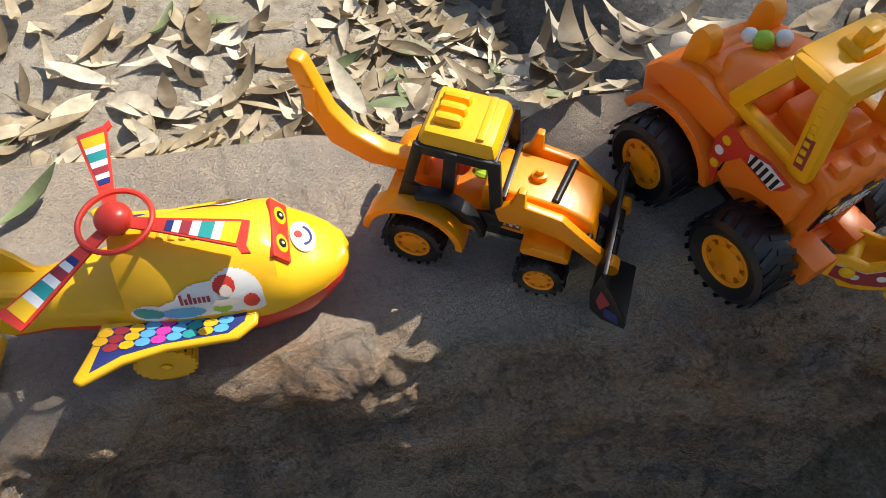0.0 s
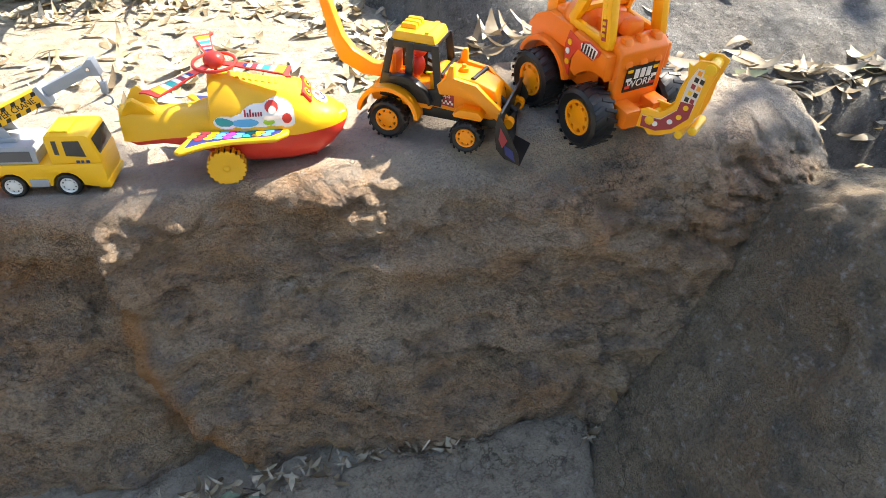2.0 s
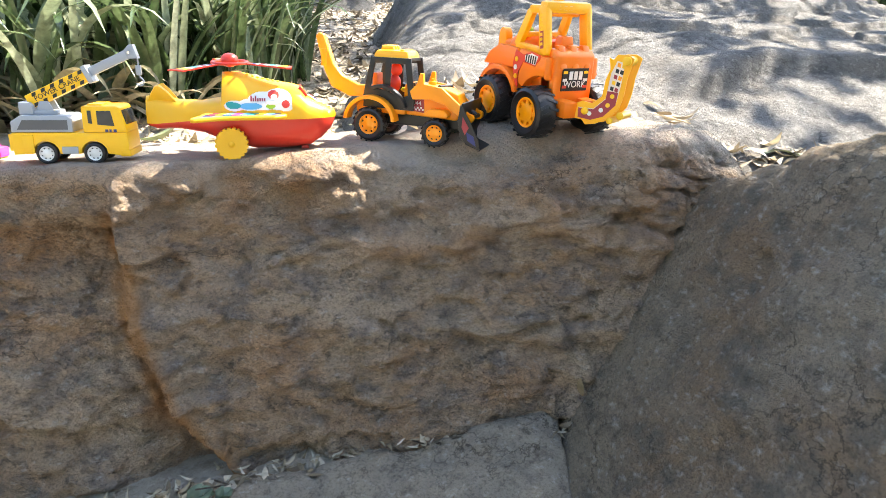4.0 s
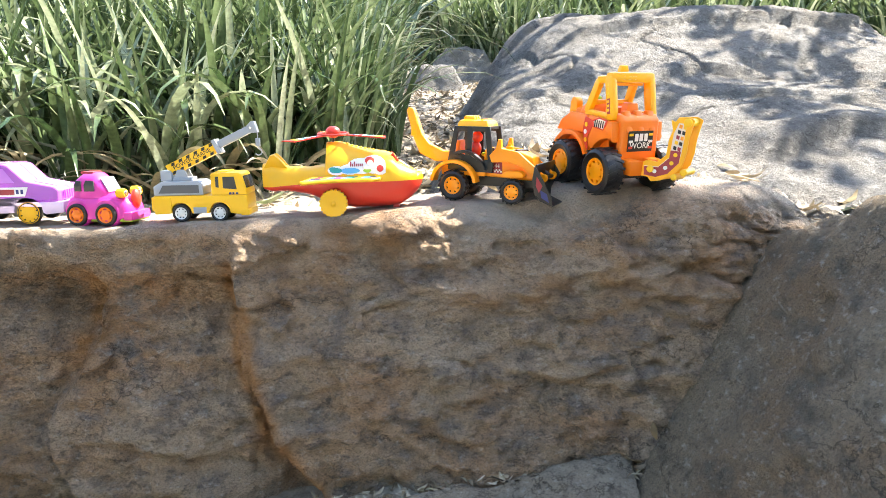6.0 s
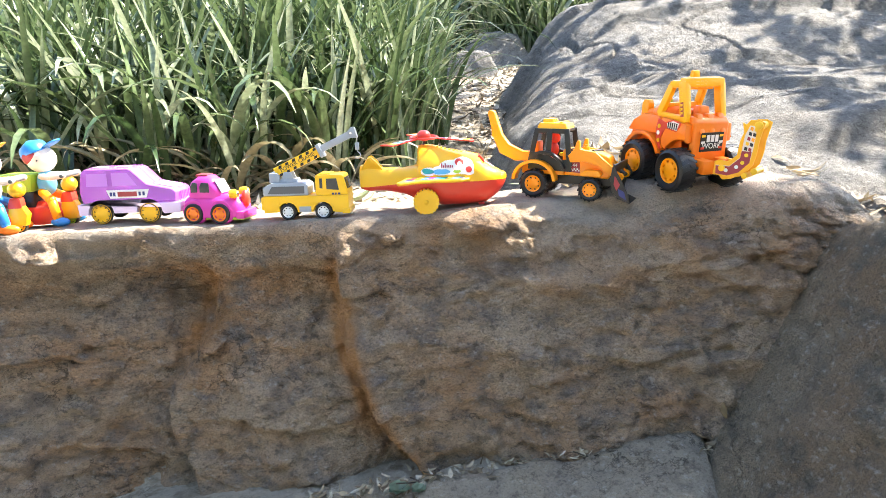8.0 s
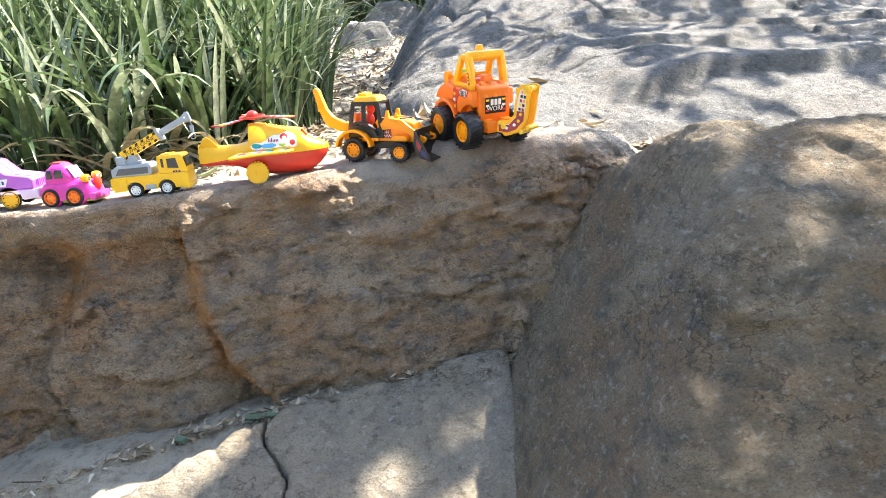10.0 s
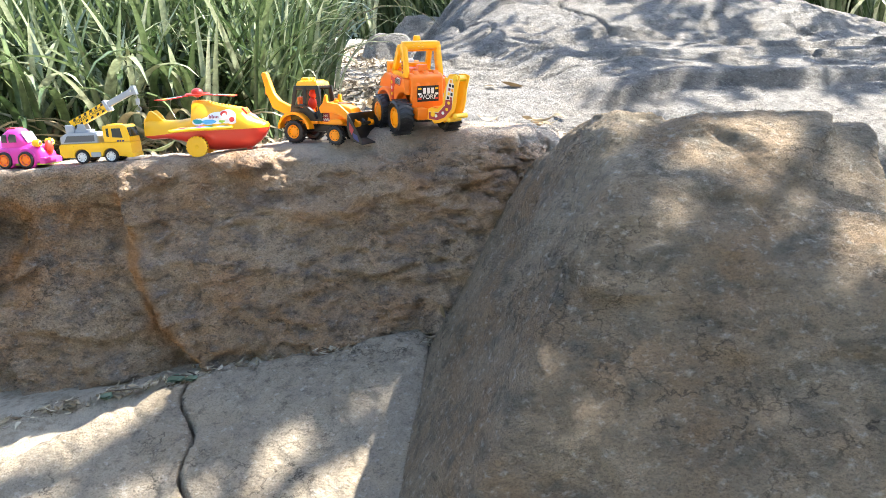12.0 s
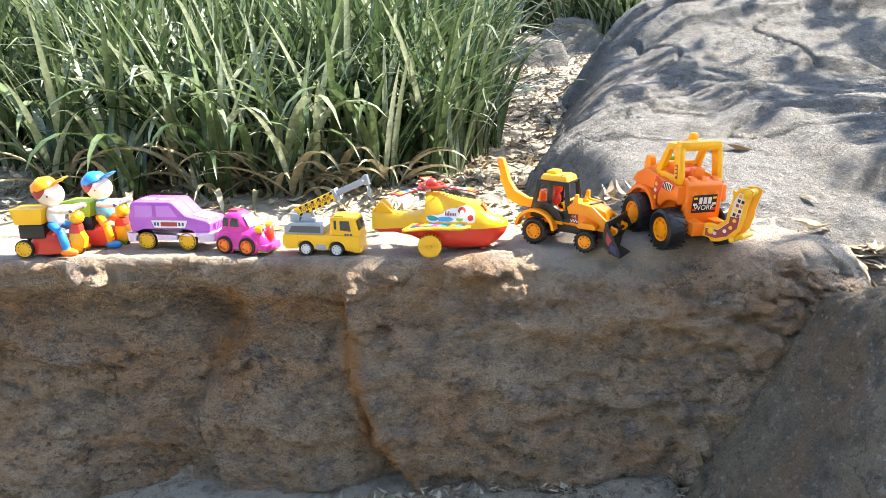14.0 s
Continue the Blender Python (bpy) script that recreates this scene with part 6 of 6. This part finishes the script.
branch(bm, [(0, 0, -0.5), (-0.05, 0.02, 0.8), (-0.2, 0.1, 1.8), (-0.6, 0.2, 2.6)], 0.17, 0.11)
branch(bm, [(-0.6, 0.2, 2.6), (-1.4, 0.3, 3.1), (-2.3, 0.3, 3.4), (-3.2, 0.2, 3.6)], 0.10, 0.03)
branch(bm, [(-0.6, 0.2, 2.6), (-1.3, 0.9, 3.3), (-2.2, 1.6, 3.8), (-3.0, 2.2, 4.1)], 0.09, 0.03)
branch(bm, [(-0.6, 0.2, 2.6), (-1.2, -0.4, 3.1), (-1.9, -0.9, 3.4)], 0.07, 0.025)
part("trunk", bm, BARK, tree)
bm = bmesh.new()


def shade_leaf(x, y, d, size):
    c = Vector((x, y, 0)) + SUN * d - Vector((6.0, -1.7, 0))
    m = Matrix.Translation(c) @ Euler((rng.uniform(-0.9, 0.9), rng.uniform(-0.9, 0.9), rng.uniform(0, 6.28))).to_matrix().to_4x4()
    vs = [bm.verts.new(m @ Vector(p)) for p in ((-size, 0, 0), (-size * 0.2, -size * 0.36, 0.01), (size, 0, 0), (-size * 0.2, size * 0.36, 0.01))]
    bm.faces.new(vs)


def shade(n, x0, x1, y0, y1, skip=None, clumps=6):
    done = 0
    while done < n:
        cx, cy, d = rng.uniform(x0, x1), rng.uniform(y0, y1), rng.uniform(3.6, 5.4)
        for k in range(clumps):
            x, y = cx + rng.gauss(0, 0.09), cy + rng.gauss(0, 0.09)
            if skip and skip(x, y):
                continue
            shade_leaf(x, y, d + rng.gauss(0, 0.12), rng.uniform(0.06, 0.11))
            done += 1


def bright(x, y):
    """Where the sun comes through: the soil behind the toys, the stone behind the digger, a strip of the ledge."""
    u, v = x + 0.07, y + 0.023
    soil = -0.6 < x < 0.85 and 0.22 < y < 1.05
    stone = 0.55 < u < 1.42 and 0.12 < v < 1.0 and u - 0.45 * v < 1.02
    return soil or stone or (0.1 < x < 0.42 and -0.1 < y < 0.3)


shade(540, 0.85, 2.6, -1.0, 0.9, bright, 12)
shade(1700, 0.95, 3.8, 0.8, 3.4, bright, 14)
shade(80, 0.72, 1.5, -0.8, -0.08)
shade(420, 0.25, 0.95, 1.1, 3.6)
shade(60, 0.42, 0.75, -0.2, 0.12, bright)
shade(10, -0.7, 0.35, -0.1, 0.3, bright)
shade(250, -0.1, 0.66, -0.85, -0.22)
shade(110, -0.65, 0.05, -0.85, -0.2)
# Extra leaves added to shade the unseen ground in front and cut its bounce.
shade(1500, -2.2, 2.6, -3.6, -0.95, None, 16)
part("crown", bm, leaf_mat("tree_leaf", (0.03, 0.06, 0.015), (0.05, 0.09, 0.02), (0.08, 0.12, 0.03), 0.5, 0.2, False), tree)

# ---- unseen belt of bushes, added on the near side to block low sky ----
bm = bmesh.new()
for i in range(4200):
    u, h = rng.uniform(-17, 15), 3.9 * rng.random() ** 0.9
    if u < -7:
        c = Vector((-7 + rng.gauss(0, 0.4), -5.2 - (u + 7) * 0.8, h - 0.6))
    else:
        c = Vector((u, -5.2 + 0.5 * math.sin(u * 1.3) + rng.gauss(0, 0.35), h - 0.6))
    k = rng.uniform(0.16, 0.34)
    m = Matrix.Translation(c) @ Euler((rng.uniform(-1.5, 1.5), rng.uniform(-1.5, 1.5), rng.uniform(0, 6.28))).to_matrix().to_4x4()
    bm.faces.new([bm.verts.new(m @ Vector(p)) for p in ((-k, 0, 0), (-k * 0.2, -k * 0.5, 0.01), (k, 0, 0), (-k * 0.2, k * 0.5, 0.01))])
me = bpy.data.meshes.new("bushes")
bm.to_mesh(me)
bm.free()
put("bushes", me, leaf_mat("sky_block_leaf", (0.03, 0.06, 0.015), (0.05, 0.09, 0.02), (0.08, 0.12, 0.03), 0.5, 0.2, False), "unseen dark green bushes added to block low skylight", "bushes", "stuff")

# ---- small things in the cracks ----
bm = bmesh.new()
dry_shape(bm, pose(0, 0, 0.018, 0, 80, 20), 0.040, 0.018, 0.3, 0.1)
me = bpy.data.meshes.new("dry_leaf")
bm.to_mesh(me)
bm.free()
me.materials.append(DRY)
ob = tagged(new("dry_leaf", me), "pale upright dry leaf caught in the crevice", "leaf", "fallen dry leaves")
ob.matrix_world = pose(0.668, -0.165, -0.335)
SEED = leaf_mat("seedling_leaf", (0.14, 0.20, 0.12), (0.20, 0.26, 0.17), (0.26, 0.32, 0.22), 0.5, 0.2, False)
for sx, sy, sz, k in ((0.155, -0.142, -0.415, 1.0), (0.185, -0.150, -0.412, 0.7), (0.02, -0.125, -0.44, 0.7), (-0.33, -0.14, -0.50, 1.5), (-0.36, -0.11, -0.50, 1.2)):
    sprout = thing("seedling", pose(sx, sy, sz), "small grey-green seedling rooted at the foot of the rock", "seedling", "seedlings")
    for i in range(7):
        part("leaf", made(dry_shape, pose(0, 0, 0, 0, 0, i * 51 + sx * 300) @ pose(0.009 * k, 0, 0.006 * k + 0.002 * (i % 3), 0, -25, 0), 0.017 * k, 0.030 * k, 0.2, -0.2), SEED, sprout)
bm = bmesh.new()
for i in range(9):
    x = rng.uniform(-0.45, 0.62)
    rod(bm, (x, -0.13 - 0.04 * sstep(x, 0.3, 0.65), interp(x, (-0.4, 0.17, 0.6), (-0.485, -0.41, -0.37))), (x + rng.uniform(-0.06, 0.06), -0.135 + rng.uniform(-0.03, 0.01), interp(x, (-0.4, 0.17, 0.6), (-0.48, -0.405, -0.36)) + 0.004), 0.0011, 6)
me = bpy.data.meshes.new("twigs")
bm.to_mesh(me)
bm.free()
put("twigs", me, BARK, "thin dry twigs at the foot of the rock", "twigs", "stuff")
for sx, sy, sz, r in ((-0.215, -0.135, -0.497, 0.012), (-0.16, -0.13, -0.485, 0.008), (-0.30, -0.17, -0.515, 0.02), (-0.10, -0.125, -0.472, 0.007)):
    boulder("pebble", (sx, sy, sz), [plane_n(n, o * r) for n, o in (((-1, -0.2, 0.3), 1.0), ((1, -0.1, 0.4), 1.2), ((0.1, -1, 0.4), 0.9), ((0, 0.2, 1), 0.7), ((0, 1, 0), 1.0), ((0, 0, -1), 0.9))], SLAB, "small pale pebble beside the rock", 3, 8, 0.1, sx * 9)
